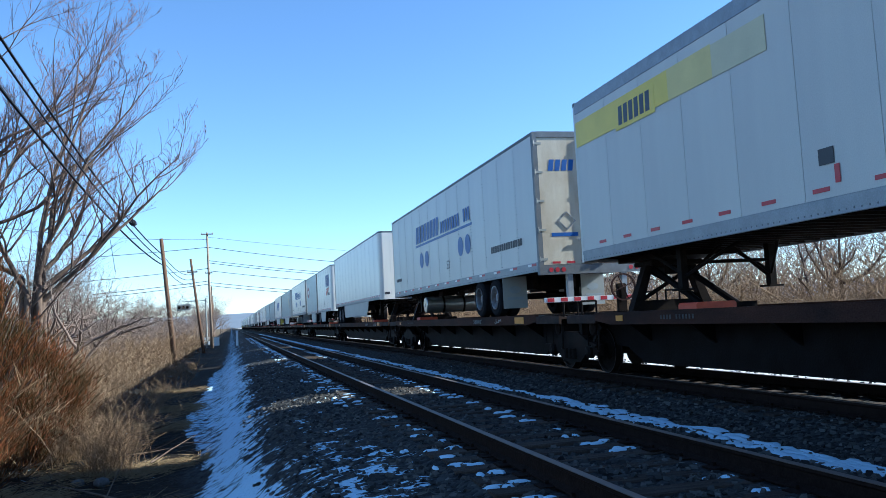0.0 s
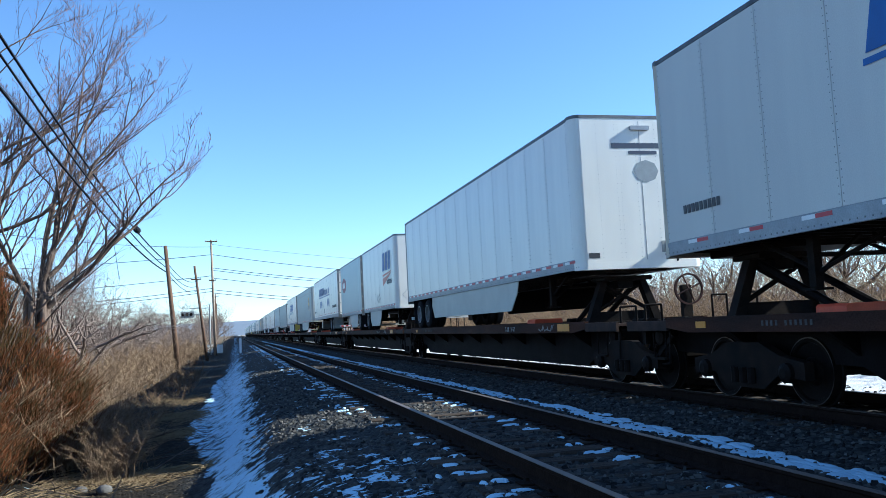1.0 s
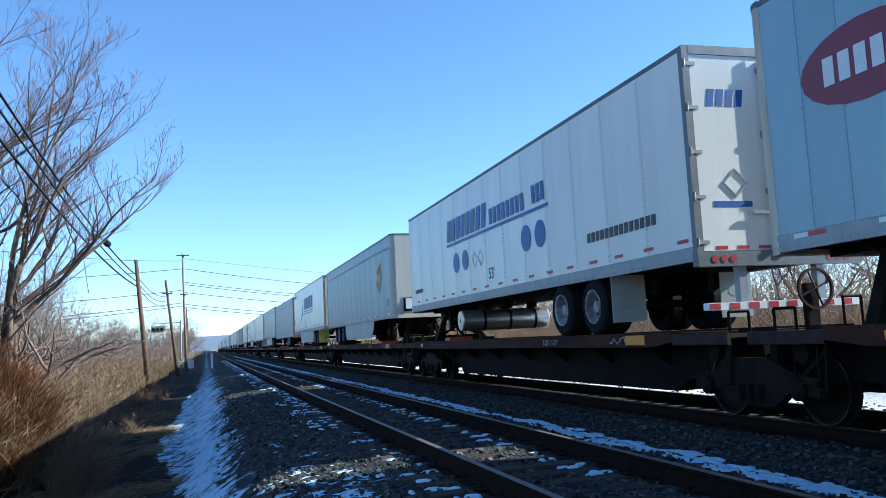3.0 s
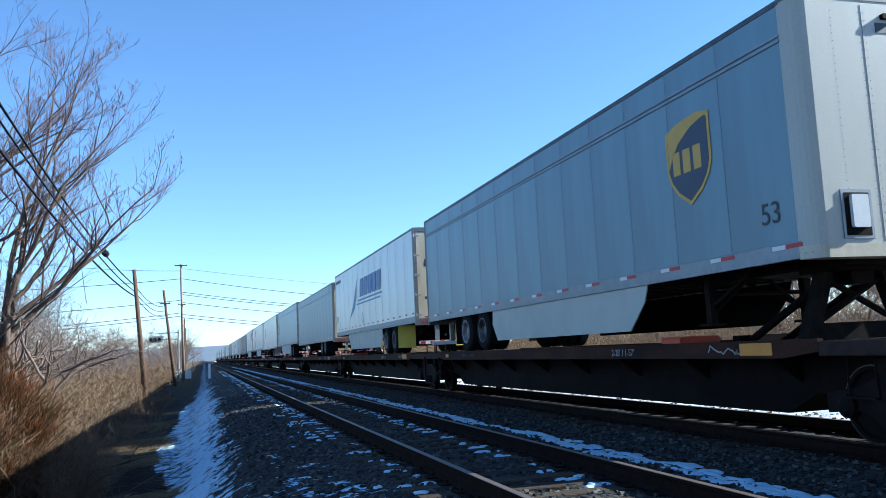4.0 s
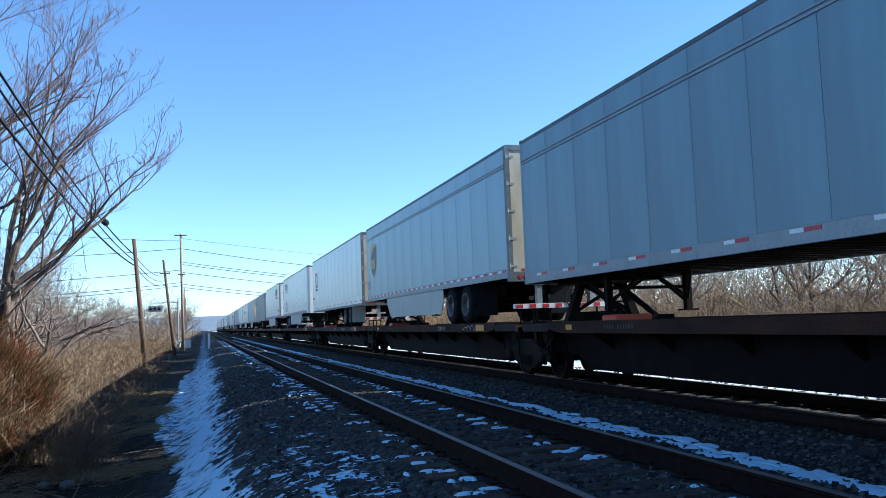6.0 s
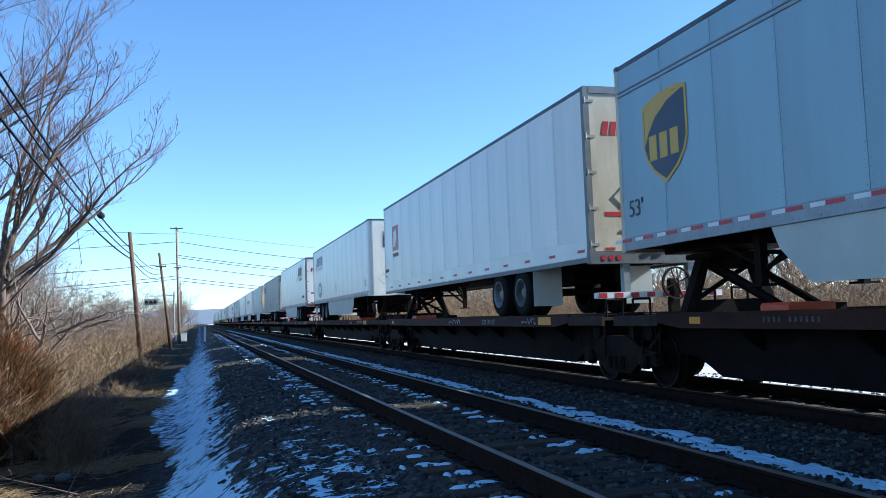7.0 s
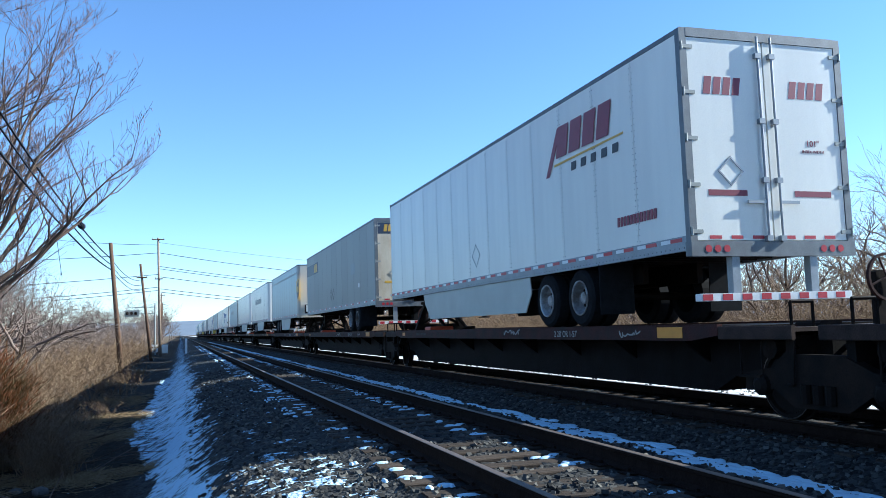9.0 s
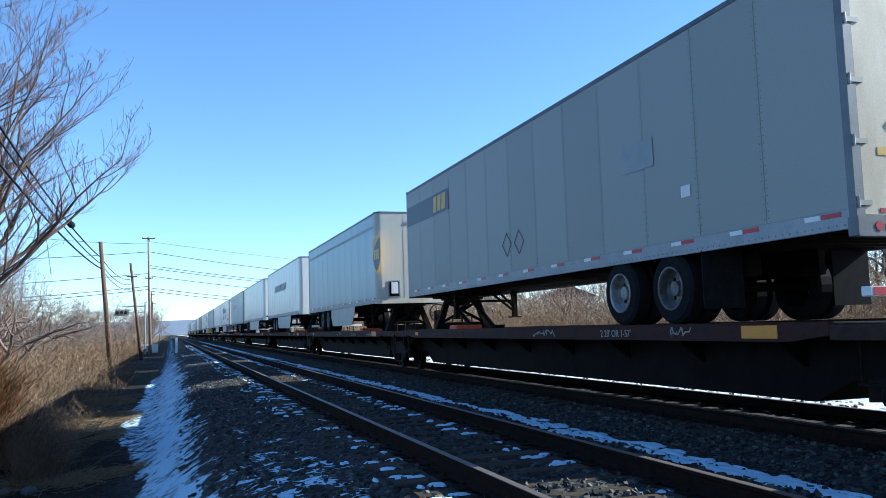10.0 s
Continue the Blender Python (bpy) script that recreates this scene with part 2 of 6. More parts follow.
def sticks(name, segs, mat, sides=3):
    """One mesh of many tapered sticks, from rows of start, end and two radii."""
    s = np.asarray(segs, dtype=np.float64)
    p, q, r0, r1 = s[:, 0:3], s[:, 3:6], s[:, 6], s[:, 7]
    d = q - p
    d /= np.linalg.norm(d, axis=1)[:, None] + 1e-9
    ref = np.where(np.abs(d[:, 2:3]) < 0.9, np.array([[0, 0, 1.0]]), np.array([[1.0, 0, 0]]))
    u = np.cross(d, ref)
    u /= np.linalg.norm(u, axis=1)[:, None]
    w = np.cross(d, u)
    vs = []
    for c, r in ((p, r0), (q, r1)):
        for i in range(sides):
            a = 2 * math.pi * i / sides
            vs.append(c + (u * math.cos(a) + w * math.sin(a)) * r[:, None])
    v = np.stack(vs, 1).reshape(-1, 3)
    base = (np.arange(len(s)) * 2 * sides)[:, None]
    fs = [base + np.array([[i, (i + 1) % sides, sides + (i + 1) % sides, sides + i]]) for i in range(sides)]
    f = np.concatenate(fs, 0)
    me = bpy.data.meshes.new(name)
    me.vertices.add(len(v))
    me.vertices.foreach_set("co", v.ravel())
    me.loops.add(f.size)
    me.loops.foreach_set("vertex_index", f.ravel().astype(np.int32))
    me.polygons.add(len(f))
    me.polygons.foreach_set("loop_start", np.arange(0, f.size, 4, dtype=np.int32))
    me.update(calc_edges=True)
    me.validate()
    me.materials.append(mat)
    return me


def lettering(name, text, size, mat, parent, y, z, x, shear=0.0, flip=False):
    """Flat letters on the side of a thing that faces the camera (flip: on its end)."""
    cu = bpy.data.curves.new(name, "FONT")
    cu.body, cu.size, cu.shear, cu.extrude = text, size, shear, 0.002
    tmp = bpy.data.objects.new(name, cu)
    me = bpy.data.meshes.new_from_object(tmp)
    bpy.data.objects.remove(tmp)
    me.materials.clear()
    me.materials.append(mat)
    ob = new(name, me)
    ob.parent = parent
    ob.matrix_basis = pose(x, y, z, 90, 0, 0 if flip else -90)
    return ob


def thing(name, m, label, category, group="", kind=""):
    ob = new(name)
    ob.empty_display_size = 0.3
    ob.matrix_basis = m
    return tagged(ob, label, category, group, kind)


# ---------------- ground ----------------
def ground_height(x, y):
    """Track bed, snowy shoulder, ditch and the flat land on both sides."""
    if x > 9.6:
        z = -0.26 - 0.10 * min(1.0, (x - 9.6) / 0.8)
        if x > 13:
            z += 0.10 * min(6.0, (x - 13) * 0.35) * (0.6 + 0.4 * math.sin(y * 0.07))
    elif x > 0.75:
        z = -0.19 if 1.9 < x < 4.55 or 6.3 < x < 8.9 else -0.225
        if x < 1.5:
            z -= 0.09 * (1.5 - x) / 0.75
        if 4.6 < x < 6.1:
            z -= 0.10 * math.sin((x - 4.6) / 1.5 * math.pi)
    elif x > -0.75:
        t = (0.75 - x) / 1.5
        z = -0.315 - 0.85 * (t * t * (3 - 2 * t) * 0.45 + t * 0.55)
    elif x > -3.2:
        z = -1.165 - 0.07 * math.sin((-0.75 - x) / 2.45 * math.pi)
    else:
        z = -1.165 + min(0.35, (-3.2 - x) * 0.05)
    bed = 1.0 if x < -0.5 else 0.45
    z += bed * 0.07 * noise.noise((x * 0.9, y * 0.55, 0.0)) + 0.030 * noise.noise((x * 4.1, y * 3.7, 3.0))
    if abs(x) < 12 and y < 45:
        z += 0.022 * noise.noise((x * 13.0, y * 13.0, 7.0))
    return z


def ground_material():
    m = bpy.data.materials.new("track_side_ground")
    m.use_nodes = True
    n, l = m.node_tree.nodes, m.node_tree.links
    b = n["Principled BSDF"]
    b.inputs["Roughness"].default_value, b.inputs["Specular IOR Level"].default_value = 0.93, 0.1
    co, sep = n.new("ShaderNodeTexCoord"), n.new("ShaderNodeSeparateXYZ")
    l.new(co.outputs["Object"], sep.inputs[0])

    def tex(scale, detail=4, stretch=None):
        t = n.new("ShaderNodeTexNoise")
        t.inputs["Scale"].default_value, t.inputs["Detail"].default_value = scale, detail
        if stretch:
            mp = n.new("ShaderNodeMapping")
            mp.inputs["Scale"].default_value = stretch
            l.new(co.outputs["Object"], mp.inputs[0])
            l.new(mp.outputs[0], t.inputs["Vector"])
        else:
            l.new(co.outputs["Object"], t.inputs["Vector"])
        return t.outputs[0]

    def maths(op, a, c):
        k = n.new("ShaderNodeMath")
        k.operation = op
        for i, v in enumerate((a, c)):
            if isinstance(v, (int, float)):
                k.inputs[i].default_value = v
            else:
                l.new(v, k.inputs[i])
        return k.outputs[0]

    def span(v, a, c, lo=0.0, hi=1.0):
        k = n.new("ShaderNodeMapRange")
        k.interpolation_type = "SMOOTHSTEP"
        for i, w in enumerate((a, c, lo, hi)):
            k.inputs[i + 1].default_value = w
        l.new(v, k.inputs[0])
        return k.outputs[0]

    def blend(f, a, c):
        k = n.new("ShaderNodeMix")
        k.data_type = "RGBA"
        for i, v in ((0, f), (6, a), (7, c)):
            if isinstance(v, tuple):
                k.inputs[i].default_value = (*v, 1)
            else:
                l.new(v, k.inputs[i])
        return k.outputs[2]

    wob = maths("ADD", maths("MULTIPLY", maths("SUBTRACT", tex(1.1, 5), 0.5), 1.1), maths("MULTIPLY", maths("SUBTRACT", tex(0.16, 2), 0.5), 1.5))
    x = maths("ADD", sep.outputs[0], wob)
    vor = n.new("ShaderNodeTexVoronoi")
    vor.inputs["Scale"].default_value = 17
    l.new(co.outputs["Object"], vor.inputs["Vector"])
    vs = n.new("ShaderNodeSeparateColor")
    l.new(vor.outputs["Color"], vs.inputs[0])
    # stone and ditch floor carry the train's shade in their near-black colours
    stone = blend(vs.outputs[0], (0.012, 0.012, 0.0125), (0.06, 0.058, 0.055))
    shaded_soil = blend(tex(3.0, 6), (0.009, 0.0075, 0.006), (0.03, 0.024, 0.017))
    field = blend(tex(0.35, 6), (0.15, 0.11, 0.07), (0.08, 0.06, 0.04))
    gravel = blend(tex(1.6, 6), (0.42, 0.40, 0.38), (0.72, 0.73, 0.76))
    col = blend(span(x, -1.1, -0.6), shaded_soil, stone)
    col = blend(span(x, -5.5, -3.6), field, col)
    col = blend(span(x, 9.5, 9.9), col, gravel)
    col = blend(span(x, 13.6, 15.0), col, field)
    # old snow lying on the shoulder, thick at its foot and in flecks further up
    sway = maths("MULTIPLY", maths("MULTIPLY", span(sep.outputs[1], 13, 23), span(sep.outputs[1], 32, 62, 1.0, 0.1)), 0.75)
    toe = maths("ADD", maths("ADD", sep.outputs[0], maths("MULTIPLY", wob, 0.55)), sway)
    foot = maths("MULTIPLY", span(toe, -0.6, -0.35), span(x, -0.05, 0.75, 1.0, 0.0))
    up = maths("MULTIPLY", span(sep.outputs[0], -0.6, 0.1), span(sep.outputs[0], 1.35, 2.1, 1.0, 0.0))
    pits = n.new("ShaderNodeTexNoise")
    turn = n.new("ShaderNodeMapping")
    turn.inputs["Rotation"].default_value, turn.inputs["Scale"].default_value = (0, 0, 0.6), (0.45, 1.5, 1.0)
    pits.inputs["Scale"].default_value, pits.inputs["Detail"].default_value = 7.5, 3
    l.new(co.outputs["Object"], turn.inputs[0])
    l.new(turn.outputs[0], pits.inputs["Vector"])
    fleck = maths("ADD", maths("MULTIPLY", tex(3.4, 6, (1.0, 0.75, 1.0)), 0.62), maths("MULTIPLY", pits.outputs[0], 0.38))
    amount = maths("ADD", maths("MULTIPLY", maths("MULTIPLY", foot, span(sep.outputs[1], 34, 75, 1.0, 0.45)), 0.25), maths("MULTIPLY", up, 0.055))
    near = span(sep.outputs[1], 7.0, 13.0, 0.115, 0.0)
    amount = maths("ADD", amount, maths("MULTIPLY", near, up))
    hole = n.new("ShaderNodeTexNoise")
    hole.inputs["Scale"].default_value, hole.inputs["Detail"].default_value = 11.0, 2
    l.new(turn.outputs[0], hole.inputs["Vector"])
    amount = maths("SUBTRACT", amount, maths("MULTIPLY", span(hole.outputs[0], 0.52, 0.60), 0.13))
    snow = span(maths("ADD", maths("ADD", fleck, amount), maths("MULTIPLY", tex(26, 2), 0.16)), 0.735, 0.765)
    # the shoulder's snow takes the same blue shade tone as its colour
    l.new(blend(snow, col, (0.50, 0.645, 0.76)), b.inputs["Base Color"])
    bump = n.new("ShaderNodeBump")
    bump.inputs["Strength"].default_value, bump.inputs["Distance"].default_value = 0.8, 0.03
    l.new(maths("ADD", maths("MULTIPLY", vor.outputs["Distance"], -1.0), maths("MULTIPLY", tex(30, 5), 0.8)), bump.inputs["Height"])
    l.new(bump.outputs[0], b.inputs["Normal"])
    return m


def build_ground():
    xs = [-2500, -1200, -600, -300, -150, -80, -50, -35, -25, -18, -13, -10, -8, -6.5, -5.5] + [-5.0 + 0.1 * i for i in range(151)] + \
         [10.3, 10.7, 11.2, 12, 13, 14, 15.5, 17, 20, 24, 30, 40, 60, 100, 200, 400, 900, 2500]
    ys = [-2500, -1000, -300, -100, -40, -15, -6, -2, 0, 1.5] + [2.5 + 0.1 * i for i in range(200)]
    y, s = 22.5, 0.14
    while y < 3500:
        ys.append(y)
        y, s = y + s, s * 1.045
    ys.append(4500)
    v = [(x, y, ground_height(x, y)) for y in ys for x in xs]
    n = len(xs)
    f = [(j * n + i, j * n + i + 1, j * n + n + i + 1, j * n + n + i) for j in range(len(ys) - 1) for i in range(n - 1)]
    me = bpy.data.meshes.new("ground")
    me.from_pydata(v, [], f)
    me.polygons.foreach_set("use_smooth", [True] * len(f))
    me.materials.append(ground_material())
    return tagged(new("ground", me), "ballast bed, snowy shoulder and brown ditch beside railway tracks", "ground", kind="structure")


build_ground()


def rail_ring(x, side=0):
    return [(x - 0.07, -0.17), (x + 0.07, -0.17), (x + 0.07, -0.155), (x + 0.012, -0.13), (x + 0.012, -0.045), (x + 0.036, -0.03), (x + 0.036, -0.006),
            (x + 0.036, -0.006), (x - 0.036, -0.006), (x - 0.036, -0.03), (x - 0.012, -0.045), (x - 0.012, -0.13), (x - 0.07, -0.155)]


def build_track(name, xc, label, close):
    """Two rails with polished heads, plates and spikes, and wooden sleepers."""
    tr = thing(name, pose(0, 0, 0), label, "railway track", kind="structure")
    for s in (-0.75, 0.75):
        r = part("rail", Mesh().extrude(rail_ring(xc + s), -60, 1200), M_RAIL, tr)
        part("rail_head", Mesh().box(xc + s - 0.034, xc + s + 0.034, -60, 1200, -0.0055, 0.0, 0.002), M_RAILTOP, r, "worn shiny steel running surface")
    tie = Mesh().box(-0.115, 0.115, -1.3, 1.3, -0.18, 0.0, 0.012)
    tie.v = [(-b, a, c) for a, b, c in tie.v]
    me = tie.data("sleeper", M_TIE)
    rest = Mesh()
    rnd = random.Random(4)
    for i in range(300):
        y = 2.6 + i * 0.53 + rnd.uniform(-0.03, 0.03)
        if close and i < 150:
            ob = part("sleeper", me, None, tr)
            ob.matrix_basis = pose(xc + rnd.uniform(-0.05, 0.05), y, -0.172 + rnd.uniform(-0.008, 0.004), rnd.uniform(-0.6, 0.6), rnd.uniform(-0.3, 0.3), rnd.uniform(-1.2, 1.2))
        else:
            rest.box(xc - 1.3, xc + 1.3, y - 0.115, y + 0.115, -0.35, -0.172)
    tagged(part("far_sleepers", rest, M_TIE, tr), kind="stuff")
    plates = Mesh()
    for i in range(150):
        y = 2.6 + i * 0.53
        for s in (-0.75, 0.75):
            plates.box(xc + s - 0.18, xc + s + 0.18, y - 0.09, y + 0.09, -0.172, -0.158)
            for a, c in ((-0.085, 0.05), (0.085, -0.05)):
                plates.box(xc + s + a - 0.014, xc + s + a + 0.014, y + c - 0.014, y + c + 0.014, -0.16, -0.13)
    tagged(part("tie_plates", plates, M_RAIL, tr), kind="stuff")
    return tr


build_track("near_track", NEAR_X, "rusty steel rails on weathered wooden sleepers in dark ballast", True)
build_track("far_track", TRAIN_X, "rails on sleepers under the passing freight train", False)


def stones(name, count, x0, x1, y0, y1, mat, size, lift=0.0, seed=1, label="", near=1.6, keep=None):
    """Loose angular stones strewn on the bed, thicker close by."""
    rnd = np.random.RandomState(seed)
    base = np.array([(1, 0, -.2), (0, 1, -.3), (-1, 0.1, -.2), (0, -1, -.1), (.5, .5, .75), (-.6, -.3, .7)])
    faces = np.array([(0, 1, 4), (1, 5, 4), (1, 2, 5), (2, 3, 5), (3, 0, 4), (3, 4, 5), (0, 3, 1), (1, 3, 2)])
    vs, fs = [], []
    k = 0
    for _ in range(count):
        x = rnd.uniform(x0, x1)
        y = y0 + (y1 - y0) * rnd.rand() ** near
        if keep and not keep(x, y):
            continue
        s = size * rnd.uniform(0.5, 1.3)
        a = rnd.uniform(0, 6.28)
        p = base * (s * rnd.uniform(0.7, 1.2, (6, 3))) * (1, rnd.uniform(0.6, 1), rnd.uniform(0.6, 0.9))
        c, sn = math.cos(a), math.sin(a)
        z = ground_height(x, y)
        vs.append(np.stack([p[:, 0] * c - p[:, 1] * sn + x, p[:, 0] * sn + p[:, 1] * c + y, p[:, 2] + z + lift + s * 0.1], 1))
        fs.append(faces + k)
        k += 6
    v, f = np.concatenate(vs), np.concatenate(fs)
    me = bpy.data.meshes.new(name)
    me.from_pydata(v.tolist(), [], f.tolist())
    me.materials.append(mat)
    return tagged(new(name, me), label, "ballast", kind="stuff")


def stone_material(name, dark, light):
    m = bpy.data.materials.new(name)
    m.use_nodes = True
    n, l = m.node_tree.nodes, m.node_tree.links
    b = n["Principled BSDF"]
    b.inputs["Roughness"].default_value, b.inputs["Specular IOR Level"].default_value = 0.88, 0.15
    g, r, t = n.new("ShaderNodeNewGeometry"), n.new("ShaderNodeValToRGB"), n.new("ShaderNodeTexNoise")
    t.inputs["Scale"].default_value = 60
    mx = n.new("ShaderNodeMix")
    mx.data_type, mx.blend_type = "RGBA", "MULTIPLY"
    mx.inputs[0].default_value = 0.6
    r.color_ramp.elements[0].color, r.color_ramp.elements[1].color = (*dark, 1), (*light, 1)
    l.new(g.outputs["Random Per Island"], r.inputs[0])
    l.new(r.outputs[0], mx.inputs[6])
    l.new(t.outputs[0], mx.inputs[7])
    l.new(mx.outputs[2], b.inputs["Base Color"])
    return m


M_STONES = stone_material("loose_ballast", (0.016, 0.016, 0.017), (0.15, 0.14, 0.125))
off_rail = lambda x, y: all(abs(x - r) > 0.14 for r in (2.47, 3.97, 6.804, 8.304))


def bare(x, y):
    """Stones thin out on the snowy shoulder and leave the tops of the sleepers clear."""
    pick = (x * 71 + y * 37) % 1
    if x < 0.55:
        return x > 0.1 and pick < x * 0.6
    if x < 1.9:
        return y > 12 or pick < 0.55
    if x < 4.55 and abs((y - 2.6) / 0.53 % 1.0 - 0.5) > 0.27:
        return pick < 0.22
    return True


stones("ballast_stones", 26000, -0.5, 6.9, 3.5, 34, M_STONES, 0.038, seed=2, label="loose dark grey ballast stones round the tracks", near=1.7, keep=lambda x, y: off_rail(x, y) and bare(x, y))
stones("far_side_ballast", 2600, 8.4, 11.5, 4, 40, M_STONES, 0.045, seed=5, label="sunlit ballast stones beyond the far track", keep=off_rail)


def snow_bits():
    """Snow left lying between the sleepers and in a strip between the two tracks."""
    rnd = random.Random(8)
    m = Mesh()

    def lump(x, y, rx, ry, h, z):
        b = len(m.v)
        k = 11
        m.v.append((x, y, z + h))
        for ring, hh in ((0.62, 0.75), (1.0, -0.3)):
            for i in range(k):
                a = 2 * math.pi * i / k
                q = ring * rnd.uniform(0.72, 1.2)
                m.v.append((x + rx * q * math.cos(a), y + ry * q * math.sin(a), z + h * hh))
        m.f += [[b, b + 1 + i, b + 1 + (i + 1) % k] for i in range(k)]
        m.f += [[b + 1 + i, b + 1 + k + i, b + 1 + k + (i + 1) % k, b + 1 + (i + 1) % k] for i in range(k)]

    for i in range(200):
        y = 2.6 + i * 0.53 + 0.265
        for x, w, chance in ((2.12, 0.15, 0.85), (3.66, 0.13, 0.7), (1.75, 0.06, 0.3), (4.25, 0.06, 0.2)):
            if rnd.random() < chance:
                for _ in range(rnd.randint(2, 5)):
                    lump(x + rnd.uniform(-0.14, 0.14), y + rnd.uniform(-0.09, 0.09), w * rnd.uniform(0.25, 0.75), 0.06 * rnd.uniform(0.4, 1.2), 0.02, -0.184)
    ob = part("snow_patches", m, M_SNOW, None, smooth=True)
    tagged(ob, "small patches of snow between the wooden sleepers", "snow", kind="stuff")
    m = Mesh()
    y = 2.0
    while y < 170:
        w = 0.115 + 0.05 * noise.noise((y * 0.5, 0, 1)) + (0.03 if y < 14 else 0)
        if noise.noise((y * 0.11, 5, 1)) > (0.28 if y > 14 else 0.6):
            w *= 0.25
        x = 5.30 + 0.05 * noise.noise((y * 0.35, 9, 1))
        for _ in range(7):
            lump(x + rnd.uniform(-1.15, 1.15) * w, y + rnd.uniform(-.14, .14), w * rnd.uniform(0.2, 0.7), 0.13 * (1 + y / 40) * rnd.uniform(0.5, 1.2), 0.02, ground_height(x, y) + 0.016)
        y += 0.17 * (1 + y / 30)
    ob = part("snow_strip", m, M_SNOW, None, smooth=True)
    tagged(ob, "ragged strip of snow lying between the two tracks", "snow", kind="stuff")


snow_bits()

# ---------------- the train ----------------
HALF = 1.295


def quads(polys, y_of, x):
    """Flat decal pieces on the near side: outlines of (distance from the far end, height)."""
    m = Mesh()
    for poly in polys:
        pts = [(y_of(u), z) for u, z in poly]
        m.slab(pts, 0, x - 0.004, x)
    return m


def glyphs(u0, u1, z0, z1, n, lean=0.18, gap=0.22, thick=0.0):
    """Plain slanted blocks that stand in for the letters of a brand."""
    out, w = [], (u1 - u0) / n
    for i in range(n):
        a, b = u0 + i * w, u0 + (i + 1) * w - w * gap
        s = lean * (z1 - z0)
        out.append([(a, z0), (b, z0), (b + s, z1), (a + s, z1)])
    return out


def disc(u, z, r, ru=None, n=20):
    return [(u + (ru or r) * math.cos(2 * math.pi * i / n), z + r * math.sin(2 * math.pi * i / n)) for i in range(n)]


def diamond(u, z, r, w=0.02):
    o, k = [(u, z - r), (u + r, z), (u, z + r), (u - r, z)], r - w * 1.4
    i = [(u, z - k), (u + k, z), (u, z + k), (u - k, z)]
    return [[o[j], o[(j + 1) % 4], i[(j + 1) % 4], i[j]] for j in range(4)]


def rect(u0, u1, z0, z1):
    return [(u0, z0), (u1, z0), (u1, z1), (u0, z1)]


SHIELD = [(0, 0.93), (0.25, 1.0), (0.5, 1.03), (0.75, 1.04), (1.0, 1.0), (1.0, 0.45), (0.93, 0.3), (0.78, 0.15), (0.5, 0.0), (0.22, 0.15), (0.07, 0.3), (0.0, 0.45)]
SWEEP = [(0.06, 0.90), (0.3, 0.965), (0.6, 0.99), (0.94, 0.97), (0.6, 0.90), (0.32, 0.77), (0.15, 0.62), (0.06, 0.48)]


def shield(u0, u1, z0, z1, g=0.0):
    return [(u0 + (u1 - u0) * (g + a * (1 - 2 * g)), z0 + (z1 - z0) * (g + b * (1 - 2 * g))) for a, b in SHIELD]


